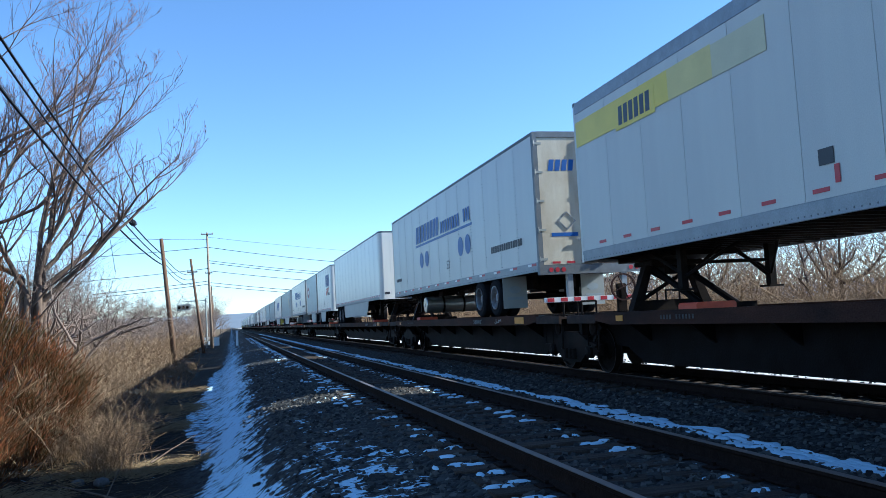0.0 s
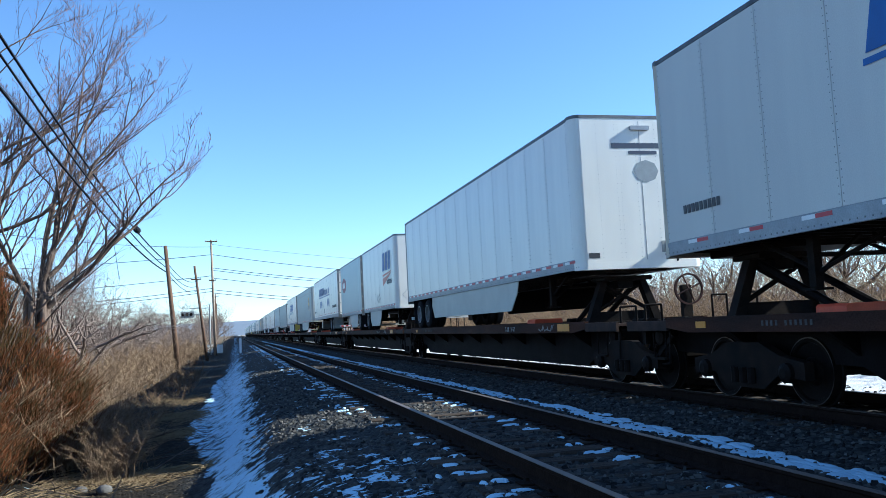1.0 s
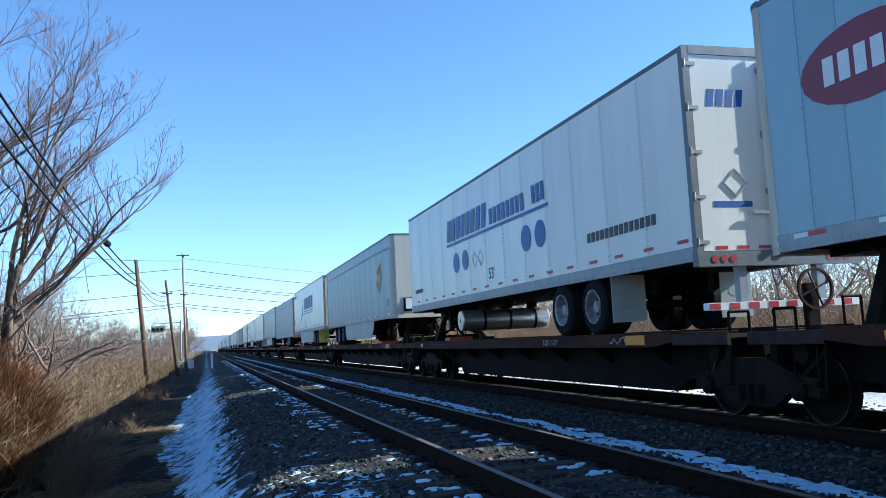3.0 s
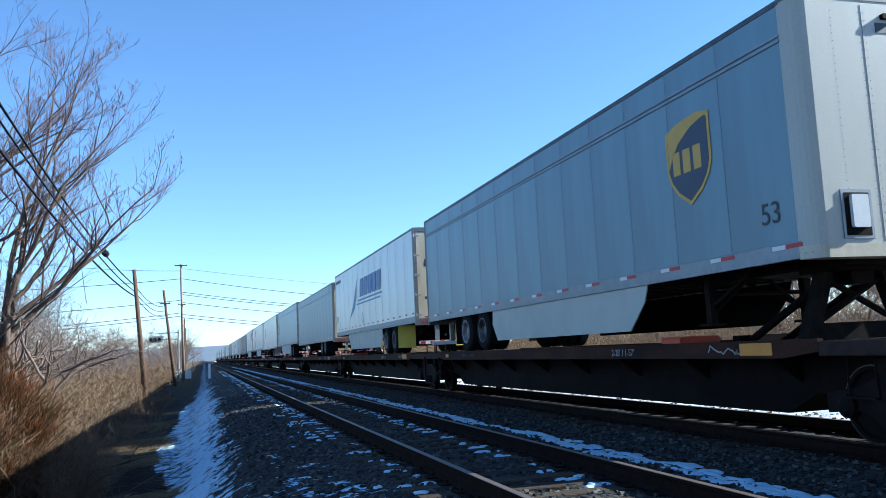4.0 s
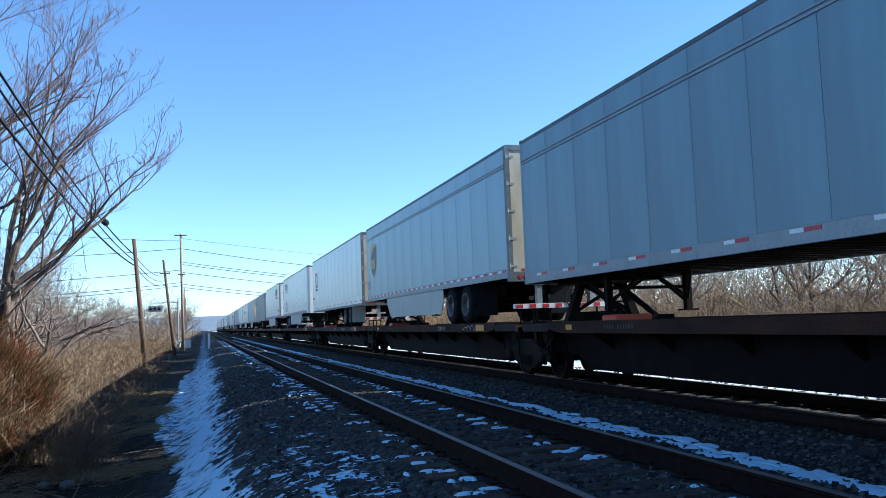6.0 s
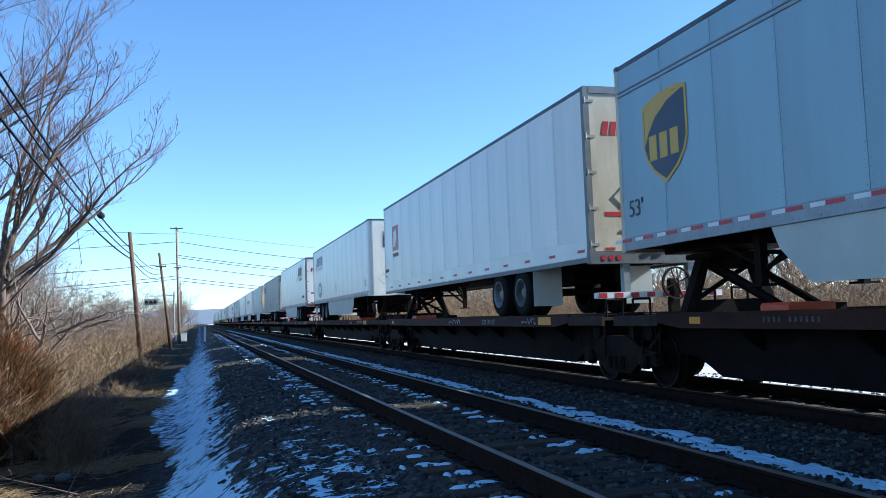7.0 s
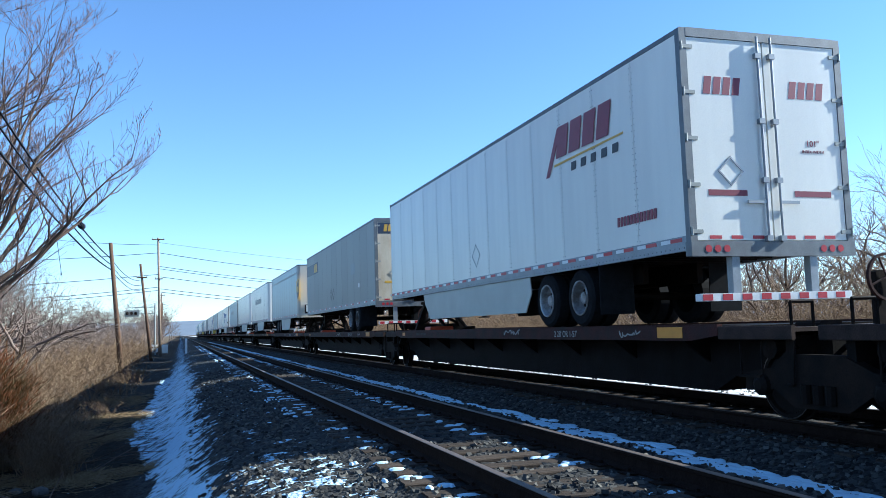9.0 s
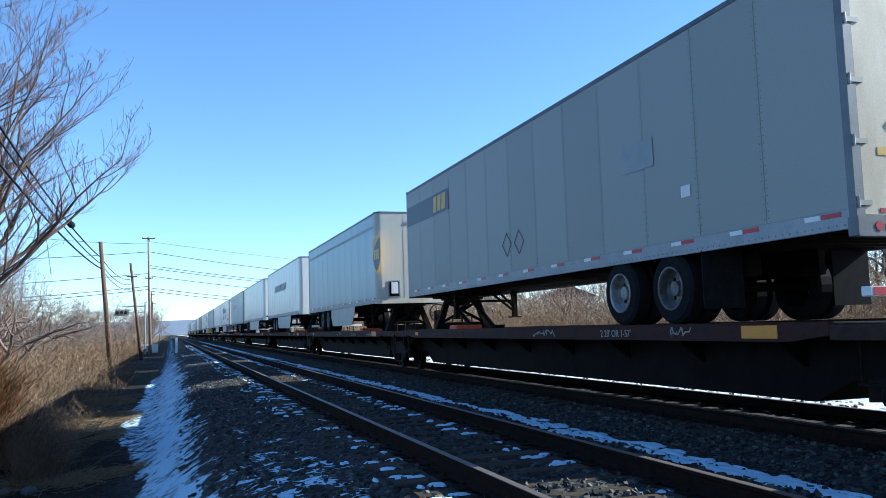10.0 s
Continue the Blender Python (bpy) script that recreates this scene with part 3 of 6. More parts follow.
def decals(kind):
    """Groups of (name, outlines, material) for each livery."""
    if kind == "dots":
        return [("lettering", glyphs(4.45, 7.75, 3.72, 4.28, 8, 0.25, 0.3) + glyphs(7.95, 10.2, 3.72, 4.08, 8, 0, 0.35) + glyphs(10.55, 11.25, 3.76, 4.12, 3, 0, 0.35), M_BLUE),
                ("underlines", [rect(4.4, 11.35, 3.6, 3.67)], M_BLUE),
                ("dot", [disc(5.2, 3.12, 0.26)], M_BLUE), ("dot", [disc(5.98, 3.12, 0.26)], M_BLUE),
                ("dot", [disc(10.12, 3.13, 0.27)], M_BLUE), ("dot", [disc(10.86, 3.13, 0.27)], M_BLUE),
                ("hazard_frames", diamond(6.75, 3.05, 0.2) + diamond(7.2, 3.05, 0.2), M_GREYDECAL),
                ("small_print", glyphs(12.9, 15.2, 2.68, 2.84, 14, 0.1, 0.3) + glyphs(0.75, 1.7, 2.6, 2.72, 9, 0, 0.3), M_INK)]
    if kind == "band":
        return [("colour_band", [rect(0.27, 3.6, 4.16, 4.62)], M_YELLOW), ("faded_band", [rect(3.6, 4.75, 4.16, 4.62)], M_YELLOWFADE), ("faded_band", [rect(4.75, 5.9, 4.16, 4.6)], M_YELLOWPALE), ("panel_label", [rect(1.88, 3.2, 4.10, 4.54)], M_YELLOW),
                ("lettering", glyphs(2.0, 3.1, 4.17, 4.48, 6, 0.05, 0.3), M_NAVY),
                ("small_print", [rect(6.62, 6.86, 2.62, 2.8)], M_INK), ("hazard_frames", diamond(8.3, 2.9, 0.28), M_GREYDECAL),
                ("red_mark", [rect(6.85, 6.93, 2.4, 2.6)], M_RED)]
    if kind == "wedge":
        return [("lettering", glyphs(5.75, 7.75, 3.62, 4.38, 3, 0.16, 0.25), M_BLUE), ("wedge", [[(5.75, 2.98), (7.85, 3.48), (5.75, 3.3)]], M_SALMON),
                ("stripe", [[(5.75, 3.38), (7.3, 3.45), (7.85, 3.54), (5.75, 3.47)]], M_SALMON),
                ("small_lettering", glyphs(6.7, 7.85, 3.02, 3.2, 7, 0, 0.3), M_NAVY), ("hazard_frames", diamond(4.35, 2.5, 0.2) + diamond(4.75, 2.5, 0.2), M_INK)]
    if kind == "oval":
        return [("oval_badge", [disc(1.75, 3.75, 0.42, 0.9)], M_MAROON), ("badge_lettering", glyphs(1.2, 2.3, 3.6, 3.9, 5, 0, 0.3), M_WTAPE)]
    if kind == "shield_mid":
        return [("shield_rim", [shield(13.3, 14.35, 2.95, 4.1)], M_GOLD), ("shield", [shield(13.3, 14.35, 2.95, 4.1, 0.05)], M_NAVY), ("badge_sweep", [[(13.3 + 1.05 * a, 2.95 + 1.15 * b) for a, b in SWEEP]], M_GOLD),
                ("shield_lettering", glyphs(13.46, 14.2, 3.4, 3.72, 3, 0, 0.3), M_GOLD)]
    if kind == "shield_far":
        return [("shield_rim", [shield(0.95, 2.1, 2.94, 4.2)], M_GOLD), ("shield", [shield(0.95, 2.1, 2.94, 4.2, 0.045)], M_NAVY), ("badge_sweep", [[(0.95 + 1.15 * a, 2.94 + 1.26 * b) for a, b in SWEEP]], M_GOLD),
                ("shield_lettering", glyphs(1.12, 1.95, 3.3, 3.66, 3, 0, 0.28), M_GOLD)]
    if kind == "slant":
        return [("lettering", glyphs(6.8, 11.2, 3.52, 4.25, 5, 0.25, 0.18), M_BLUE), ("underlines", [rect(6.3, 11.3, 3.36, 3.43), rect(6.0, 11.0, 3.22, 3.28)], M_SKYBLUE),
                ("wing", [[(4.25, 2.72), (5.3, 3.4), (6.2, 4.3), (6.0, 3.6), (5.5, 3.1)]], M_SKYBLUE), ("hazard_frames", diamond(7.35, 2.62, 0.24), M_INK),
                ("small_print", glyphs(0.5, 2.0, 4.55, 4.7, 9, 0.1, 0.25), M_INK)]
    if kind == "arrow":
        return [("red_badge", [rect(1.48, 2.3, 3.4, 4.22)], M_RED), ("arrow_shape", [[(1.62, 3.55), (1.85, 3.5), (2.12, 3.86), (2.0, 4.1), (1.7, 4.02)]], M_WTAPE),
                ("small_lettering", glyphs(1.5, 2.3, 3.2, 3.32, 8, 0, 0.3), M_MAROON),
                ("number_marks", glyphs(0.3, 0.86, 2.74, 2.85, 8, 0.05, 0.25), M_INK), ("small_print", [rect(0.36, 0.58, 2.58, 2.63)], M_BLUE)]
    if kind == "grey_slant":
        return [("lettering", glyphs(1.5, 3.65, 4.06, 4.54, 4, 0.25, 0.2), M_GREYDECAL), ("slash", [[(1.15, 3.85), (1.3, 3.85), (1.75, 4.54), (1.6, 4.54)]], M_GREYDECAL),
                ("small_lettering", glyphs(1.9, 3.7, 3.85, 3.98, 5, 0.15, 0.55), M_GREYDECAL), ("round_badge", [disc(2.6, 2.78, 0.42, 0.66)], M_GREYDECAL),
                ("badge_lettering", glyphs(2.3, 2.95, 2.62, 2.95, 2, 0.1, 0.2), M_WTAPE), ("hazard_frames", diamond(8.1, 2.75, 0.27), M_GREYDECAL)]
    if kind == "maroon_slant":
        return [("lettering", glyphs(12.3, 14.25, 4.05, 4.58, 4, 0.25, 0.18), M_MAROON), ("slash", [[(11.85, 3.78), (12.0, 3.78), (12.55, 4.58), (12.38, 4.58)]], M_MAROON),
                ("gold_line", [[(12.2, 3.92), (14.6, 3.97), (14.6, 4.0), (12.2, 3.96)]], M_GOLD), ("small_lettering", glyphs(12.85, 14.6, 3.74, 3.88, 5, 0.15, 0.5), M_INK),
                ("web_lettering", glyphs(14.3, 15.4, 2.6, 2.74, 12, 0.1, 0.25), M_MAROON), ("hazard_frames", diamond(8.0, 2.75, 0.26, 0.015), M_GREYDECAL)]
    if kind == "corner_band":
        return [("colour_band", [rect(0.27, 3.9, 3.97, 4.48)], M_NAVY), ("lettering", glyphs(2.7, 3.7, 4.03, 4.42, 3, 0.15, 0.2), M_GOLD),
                ("hazard_frames", diamond(7.4, 2.75, 0.24) + diamond(8.0, 2.75, 0.24), M_INK), ("patch", [rect(11.9, 12.7, 3.3, 3.7)], M_GREYDECAL),
                ("patch", [rect(13.3, 13.5, 2.75, 2.9)], M_WTAPE)]
    if kind == "grey_word":
        return [("lettering", glyphs(4.0, 9.5, 3.6, 4.0, 9, 0.1, 0.3), M_GREYDECAL)]
    return []


def road_wheel(parent, x, y, z, r=0.5):
    """A pair of tyres on one hub, with a dished aluminium rim outside."""
    s = -1 if x < 0 else 1
    w = part("wheel", Mesh().hoop((x, y, z), 0, [(-0.27, r * 0.62), (-0.27, r * 0.9), (-0.23, r), (-0.05, r), (-0.02, r * 0.8), (0.02, r * 0.8), (0.05, r), (0.23, r), (0.27, r * 0.9), (0.27, r * 0.62)], 28),
             M_RUBBER, parent, "black rubber dual tyres")
    o = 0.272 * s
    part("rim", Mesh().dish((x + o, y, z), 0, [(-0.02 * s, r * 0.62), (0.012 * s, r * 0.615), (0.014 * s, r * 0.575), (0.0, r * 0.55), (-0.10 * s, r * 0.52), (-0.15 * s, r * 0.46), (-0.15 * s, r * 0.24), (-0.06 * s, r * 0.2), (-0.05 * s, r * 0.09)], 28),
         M_RIM, w, "dished aluminium rim")
    hole = Mesh()
    for i in range(8):
        a = i * math.pi / 4
        hole.lathe((x + o - 0.148 * s, y + r * 0.36 * math.cos(a), z + r * 0.36 * math.sin(a)), 0, [(-0.004, 0.032), (0.004, 0.032)], 8)
    part("hub_cutout", hole, M_BLACK, w)


def build_trailer(S, L, zb, zt, nose, body, kind, seam=1.22, skirt=True, group="semi-trailers on the train", label="", endmat=None, smooth_side=False, mark=""):
    """A box semi-trailer. Its origin is at its near end on the centre line; y runs to the far end."""
    tr = thing("semi_trailer", pose(TRAIN_X, S, 0), label, "semi-trailer", group)
    far = lambda u: L - u
    Y = (lambda d: d) if nose == "near" else (lambda d: L - d)     # distance from the nose to y
    lo = lambda a, b: (min(Y(a), Y(b)), max(Y(a), Y(b)))
    z0, z1 = zb + (0.34 if kind == "arrow" else 0.20), zt - (0.22 if kind == "band" else 0.075)
    endmat = endmat or body
    # shell under the panels
    ya, yb = (0.255, L - 0.06) if nose == "near" else (0.06, L - 0.255)
    part("body", Mesh().box(-HALF + 0.03, HALF - 0.03, ya, yb, zb + 0.06, zt - 0.03), M_SEAM, tr)
    n = max(4, round(L / seam))
    w = (yb - ya) / n
    pm = Mesh().box(0, 0.026, 0.004, w - 0.004, z0, z1).data("side_panel", body)
    for i in range(n):
        p = part("side_panel", pm, None, tr)
        p.matrix_basis = pose(-HALF + 0.004, ya + i * w, 0)
    part("off_side", Mesh().box(HALF - 0.032, HALF - 0.004, ya, yb, z0, z1), body, tr)
    part("roof", Mesh().extrude([(-HALF + 0.04, zt - 0.04), (HALF - 0.04, zt - 0.04), (HALF - 0.1, zt - 0.012), (0, zt + 0.01), (-HALF + 0.1, zt - 0.012)], ya, yb), M_WHITE, tr)
    for s in (-1, 1):
        a, b = sorted((s * (HALF - 0.03), s * HALF))
        part("top_rail", Mesh().box(a, b, ya - 0.03, yb + 0.03, z1, zt, 0.008), M_RAIL_ALU if kind == "band" else M_TOPRAIL, tr)
        part("bottom_rail", Mesh().box(a, b, ya - 0.03, yb + 0.03, zb, z0, 0.006), M_WHITE if kind == "arrow" else M_RAIL_ALU, tr)
        if kind == "arrow":
            part("floor_lip", Mesh().box(*sorted((s * (HALF - 0.02), s * (HALF + 0.006))), ya, yb, zb - 0.05, zb + 0.035, 0.006), M_FRAME, tr)
    if smooth_side and L > 10:
        for zz in (z1 - 0.36, z1 - 0.42):
            part("side_moulding", Mesh().box(-HALF - 0.012, -HALF + 0.004, ya, yb, zz, zz + 0.03, 0.004), M_RAIL_ALU, tr)
    rv = Mesh()
    for i in range(n + 1):
        y = ya + i * w
        for d in (-0.035, 0.035) if kind != "band" else ():
            for k in range(int((z1 - z0) / 0.085)):
                z = z0 + 0.05 + k * 0.085
                if ya < y + d < yb:
                    rv.slab([(y + d - 0.007, z), (y + d, z - 0.007), (y + d + 0.007, z), (y + d, z + 0.007)], 0, -HALF - 0.001, -HALF + 0.006)
    for k in range(int(L / 0.11)):
        y = 0.05 + k * 0.11
        rv.slab([(y - 0.008, zb + 0.035), (y + 0.008, zb + 0.035), (y + 0.008, zb + 0.055), (y - 0.008, zb + 0.055)], 0, -HALF - 0.004, -HALF)
    part("rivets", rv, M_DARKTRIM if not smooth_side else M_RAIL_ALU, tr)
    red, white = Mesh(), Mesh()
    y = 0.2
    worn = mark.endswith(" ")
    lone = kind in ("dots", "slant", "band") and not worn
    while y < L - 0.4:
        tz = zb + 0.13 if not lone else zb + 0.27
        red.slab([(y, tz), (y + 0.27, tz), (y + 0.27, tz + 0.05), (y, tz + 0.05)], 0, -HALF - 0.004, -HALF)
        if not lone:
            white.slab([(y + 0.275, zb + 0.13), (y + 0.5, zb + 0.13), (y + 0.5, zb + 0.18), (y + 0.275, zb + 0.18)], 0, -HALF - 0.004, -HALF)
        y += 0.62 if kind in ("shield_far", "grey_slant", "wedge", "", "maroon_slant") else (0.92 if lone else 1.22)
    part("red_tape", red, M_RED, tr, "red reflective tape")
    if white.v:
        part("white_tape", white, M_WTAPE, tr, "white reflective tape")
    for name, polys, mat in decals(kind):
        if worn and name == "hazard_frames":
            continue
        part(name, quads(polys, far, -HALF - (0.003 if name not in ("shield", "panel_label", "arrow_shape") else 0.006) - (0.006 if name in ("shield_lettering", "badge_lettering", "badge_lettering", "lettering", "badge_sweep") else 0)), mat, tr)
    if mark:
        lettering("size_mark", mark, 0.36, M_INK, tr, far(8.5 if worn else MARK_AT[kind][0]), 2.6 if worn else MARK_AT[kind][1], -HALF - 0.004)
    # underframe
    cross = Mesh()
    for i in range(int(L / 0.36)):
        y = 0.2 + i * 0.36
        cross.box(-HALF + 0.05, HALF - 0.05, y - 0.025, y + 0.025, zb + 0.02, zb + 0.12)
    part("underfloor", cross, M_BLACK, tr)
    a, b = lo(0.25, 2.2)
    part("upper_coupler", Mesh().box(-0.62, 0.62, a, b, zb - 0.06, zb + 0.05), M_BLACK, tr)
    # landing gear
    g = 2.75 if L > 10 else 1.9
    for s in (-1, 1):
        lg = Mesh()
        lg.box(s * 0.78 - 0.055, s * 0.78 + 0.055, Y(g) - 0.06, Y(g) + 0.06, zb - 0.62, zb + 0.1, 0.01)
        lg.box(s * 0.78 - 0.13, s * 0.78 + 0.13, Y(g) - 0.13, Y(g) + 0.13, zb - 0.65, zb - 0.62)
        lg.tube((s * 0.78, Y(g), zb - 0.45), (s * 0.3, Y(g + 0.9), zb + 0.05), 0.028, n=6)
        lg.tube((s * 0.78, Y(g), zb - 0.4), (s * 0.78, Y(g - 1.0), zb + 0.03), 0.03, n=6)
        lg.tube((s * 0.78, Y(g), zb - 0.5), (s * 0.1, Y(g), zb + 0.03), 0.03, n=6)
        part("landing_leg", lg, M_BLACK, tr)
    part("landing_crossbar", Mesh().tube((-0.78, Y(g), zb - 0.22), (0.78, Y(g), zb - 0.22), 0.03, n=6), M_BLACK, tr)
    if kind == "dots":
        tank = part("tank", Mesh().lathe((0, Y(5.0), zb - 0.42), 0, [(-1.17, 0.05), (-1.2, 0.06), (-1.2, 0.245), (-1.17, 0.27), (1.17, 0.27), (1.2, 0.245), (1.2, 0.05)], 40), M_TANK, tr, "polished metal cylinder tank slung crosswise")
        for x in (-0.6, 0.1, 0.8):
            part("strap", Mesh().hoop((x, Y(5.0), zb - 0.42), 0, [(-0.035, 0.2), (-0.035, 0.277), (0.035, 0.277), (0.035, 0.2)], 24), M_BLACK, tank)
            part("bracket", Mesh().box(x - 0.03, x + 0.03, Y(5.0) - 0.28, Y(5.0) + 0.28, zb - 0.15, zb + 0.03), M_BLACK, tank)
    # wheels
    zd, r = 1.135, 0.47
    axles = ([L - 1.75, L - 3.0] if kind == "" and S == 35.5 else ([L - 3.5, L - 4.8] if kind == "shield_mid" else [L - 3.25, L - 4.55])) if L > 10 else [L - 1.1]
    bogie = Mesh()
    for d in axles:
        for s in (-1, 1):
            road_wheel(tr, s * 1.0, Y(d), zd + r, r)
        bogie.tube((-1, Y(d), zd + r), (1, Y(d), zd + r), 0.065)
    c0, c1 = lo(axles[0] + 0.8, axles[-1] - 0.9)
    for s in (-1, 1):
        bogie.box(s * 0.5 - 0.05, s * 0.5 + 0.05, c0, c1, zb - 0.3, zb + 0.05)
    part("bogie", bogie, M_BLACK, tr)
    for s in (-1, 1):
        part("mud_flap", Mesh().box(s * 1.0 - 0.3, s * 1.0 + 0.3, Y(axles[0] + 0.75) - 0.008, Y(axles[0] + 0.75) + 0.008, zd + 0.18, zb + 0.02), {"slant": M_YELLOW, "dots": M_GREYBOX, "arrow": M_PALEGREY}.get(kind, M_RUBBER), tr)
    if kind == "dots":
        yf = Y(axles[0] + 0.75) - 0.008
        for s in (-1, 1):
            part("flap_mark", Mesh().slab([(s + 0.15 * math.cos(i * 0.524), zd + 0.62 + 0.09 * math.sin(i * 0.524)) for i in range(12)], 1, yf - 0.003, yf).box(s - 0.2, s + 0.2, yf - 0.003, yf, zd + 0.38, zd + 0.45), M_GREYDECAL, tr)
    if skirt:
        a, b = 3.6, axles[-1] - 0.75
        for s in (-1, 1):
            pts = [(Y(a), zb), (Y(b), zb), (Y(b + 0.05), zb - 0.3), (Y(b - 0.25), zb - 0.66), (Y(a + 0.6), zb - 0.66), (Y(a + 0.12), zb - 0.25)]
            xx = sorted((s * (HALF - 0.05), s * (HALF - 0.03)))
            # off-side skirt gets a dark material in place of the shade it hangs in
            part("side_skirt", Mesh().slab(pts, 0, *xx), M_SKIRT if s < 0 else M_RUBBER, tr, "pale aerodynamic side skirt" if s < 0 else "off-side skirt coloured dark for the shade under the trailer")
    # nose
    e = Y(0.0)
    q = 1 if nose == "near" else -1
    nb = Mesh()
    bend = [(0.17 * (1 - math.cos(i * math.pi / 12)), 0.26 * (1 - math.sin(i * math.pi / 12))) for i in range(7)]
    ring = [(-HALF + u, e + q * w2) for u, w2 in bend] + [(HALF - u, e + q * w2) for u, w2 in reversed(bend)]
    nb.slab(ring, 2, zb + 0.02, zt)
    nose_ob = part("nose_wall", nb, endmat, tr)
    rim = [(a * 1.003, c - q * 0.006) for a, c in ring]
    part("nose_sill", Mesh().slab(rim, 2, zb - 0.015, zb + 0.13), M_CREAM if kind == "shield_mid" else endmat, tr)
    part("nose_header", Mesh().slab(rim, 2, zt - 0.05, zt + 0.012), M_TOPRAIL, tr)
    if nose == "near":
        def plate(name, x0, x1, h0, h1, mat, depth=0.006, label="", back=0.002, parent=nose_ob):
            return part(name, Mesh().box(x0, x1, e - depth, e + back, h0, h1, min(0.012, depth * 0.3)), mat, parent, label)

        def outline(u, z, r):
            m = Mesh()
            for poly in diamond(u, z, r, 0.009):
                m.slab(poly, 1, e - 0.004, e - 0.001)
            part("placard_holder", m, M_RAIL_ALU, nose_ob, "diamond placard holder")

        for x in (-0.38, 0.38) if kind != "" else (0.1,):
            plate("nose_seam", x - 0.003, x + 0.003, zb + 0.15, zt - 0.1, M_SEAM, 0.004)
        rows = Mesh()
        for x in (-0.8, -0.42, -0.34, 0.0, 0.42, 0.8):
            for k in range(30):
                rows.box(x - 0.0045, x + 0.0045, e - 0.0025, e, zb + 0.2 + k * 0.088, zb + 0.209 + k * 0.088)
        part("rivets", rows, M_DARKTRIM, nose_ob)
        # couplings for air and light
        if kind == "shield_mid":
            for x, dark in ((-0.72, False), (0.62, True)):
                fr = plate("recess_frame", x - 0.2, x + 0.2, zb + 0.18, zb + 0.72, M_RAIL_ALU, 0.014)
                plate("recess", x - 0.165, x + 0.165, zb + 0.215, zb + 0.685, M_BLACK, 0.018, parent=fr)
                plate("meter_box" if dark else "document_box", x - 0.1, x + 0.12, zb + (0.45 if dark else 0.3), zb + (0.62 if dark else 0.66), M_WTAPE, 0.06, parent=fr)
            plate("number_bar", -0.2, 0.22, zt - 0.42, zt - 0.3, M_INK, 0.005)
            plate("marker_lamp", -0.12, 0.1, zt - 0.26, zt - 0.2, M_BLACK, 0.05)
        else:
            x = 0.72
            cp = plate("coupling_plate", x - 0.3, x + 0.3, zb + 0.28, zb + 0.5, M_GREYBOX, 0.012)
            part("air_coupling", Mesh().box(x - 0.14, x + 0.02, e - 0.13, e - 0.012, zb + 0.36, zb + 0.52, 0.02).tube((x - 0.04, e - 0.1, zb + 0.36), (x - 0.02, e - 0.07, zb + 0.1), 0.02, n=6), M_BLACK, cp)
            part("socket", Mesh().lathe((x + 0.2, e - 0.05, zb + 0.44), 1, [(-0.06, 0.05), (-0.05, 0.075), (0.05, 0.08)], 12), M_BLACK, cp)
            plate("vent", -0.1, 0.3, zt - 0.28, zt - 0.2, M_RAIL_ALU, 0.06)
        if kind == "wedge":
            for i in range(3):
                c = -0.72 + i * 0.42
                part("letter_block", Mesh().slab([(c, 4.02), (c + 0.32, 4.02), (c + 0.36, 4.46), (c + 0.04, 4.46)], 1, e - 0.006, e - 0.001), M_BLUE, nose_ob)
            part("wedge", Mesh().slab([(-0.68, 3.66), (0.5, 3.92), (-0.68, 3.86)], 1, e - 0.006, e - 0.001), M_ORANGE, nose_ob)
            part("stripe", Mesh().slab([(-0.68, 3.89), (0.5, 3.94), (-0.68, 3.97)], 1, e - 0.006, e - 0.001), M_ORANGE, nose_ob)
            plate("word_bar", -0.1, 0.55, 3.62, 3.72, M_NAVY, 0.005)
            outline(-0.82, zb + 0.52, 0.2)
            outline(-0.25, zb + 0.54, 0.2)
            plate("blue_sticker", -0.25, 0.05, zt - 0.22, zt - 0.16, M_SKYBLUE, 0.005)
            plate("warning_sticker", 0.72, 0.98, zb + 0.95, zb + 1.07, M_RED, 0.005)
            plate("notice_sticker", 0.3, 0.55, zb + 0.86, zb + 0.92, M_SKYBLUE, 0.005)
            plate("yellow_sticker", 0.38, 0.5, zb + 0.28, zb + 0.44, M_GOLD, 0.005)
        if kind == "grey_slant":
            ad = plate("advert_board", -0.72, 0.50, 4.12, 4.52, M_BROWN, 0.006, "advert board with a pale lorry")
            plate("picture_sky", -0.72, 0.50, 4.36, 4.52, M_GREYDECAL, 0.008, parent=ad)
            plate("lorry_shape", -0.60, 0.05, 4.30, 4.43, M_WTAPE, 0.011, parent=ad)
            plate("lorry_shape", 0.07, 0.33, 4.24, 4.38, M_WTAPE, 0.011, parent=ad)
            plate("blue_band", -0.72, 0.50, 3.90, 4.08, M_BLUE, 0.006, parent=ad)
            plate("red_band", -0.72, 0.50, 4.083, 4.117, M_RED, 0.006, parent=ad)
            plate("number_bar", -0.55, 0.36, 4.0, 4.06, M_WTAPE, 0.009, parent=ad)
            plate("word_bar", -0.58, 0.40, 3.925, 3.96, M_WTAPE, 0.009, parent=ad)
            outline(-0.72, zb + 0.62, 0.22)
            hs = plate("height_sign", -0.32, -0.03, zb + 0.42, zb + 0.68, M_RED, 0.006, "red height warning sign")
            for word, size, zz, mt in (("CAUTION", 0.066, zb + 0.71, M_RED), ("HEIGHT", 0.074, zb + 0.57, M_WTAPE), ("13 6", 0.12, zb + 0.45, M_WTAPE)):
                lettering("sign_words", word, size, mt, hs, e - 0.009, zz, -0.31, flip=True)
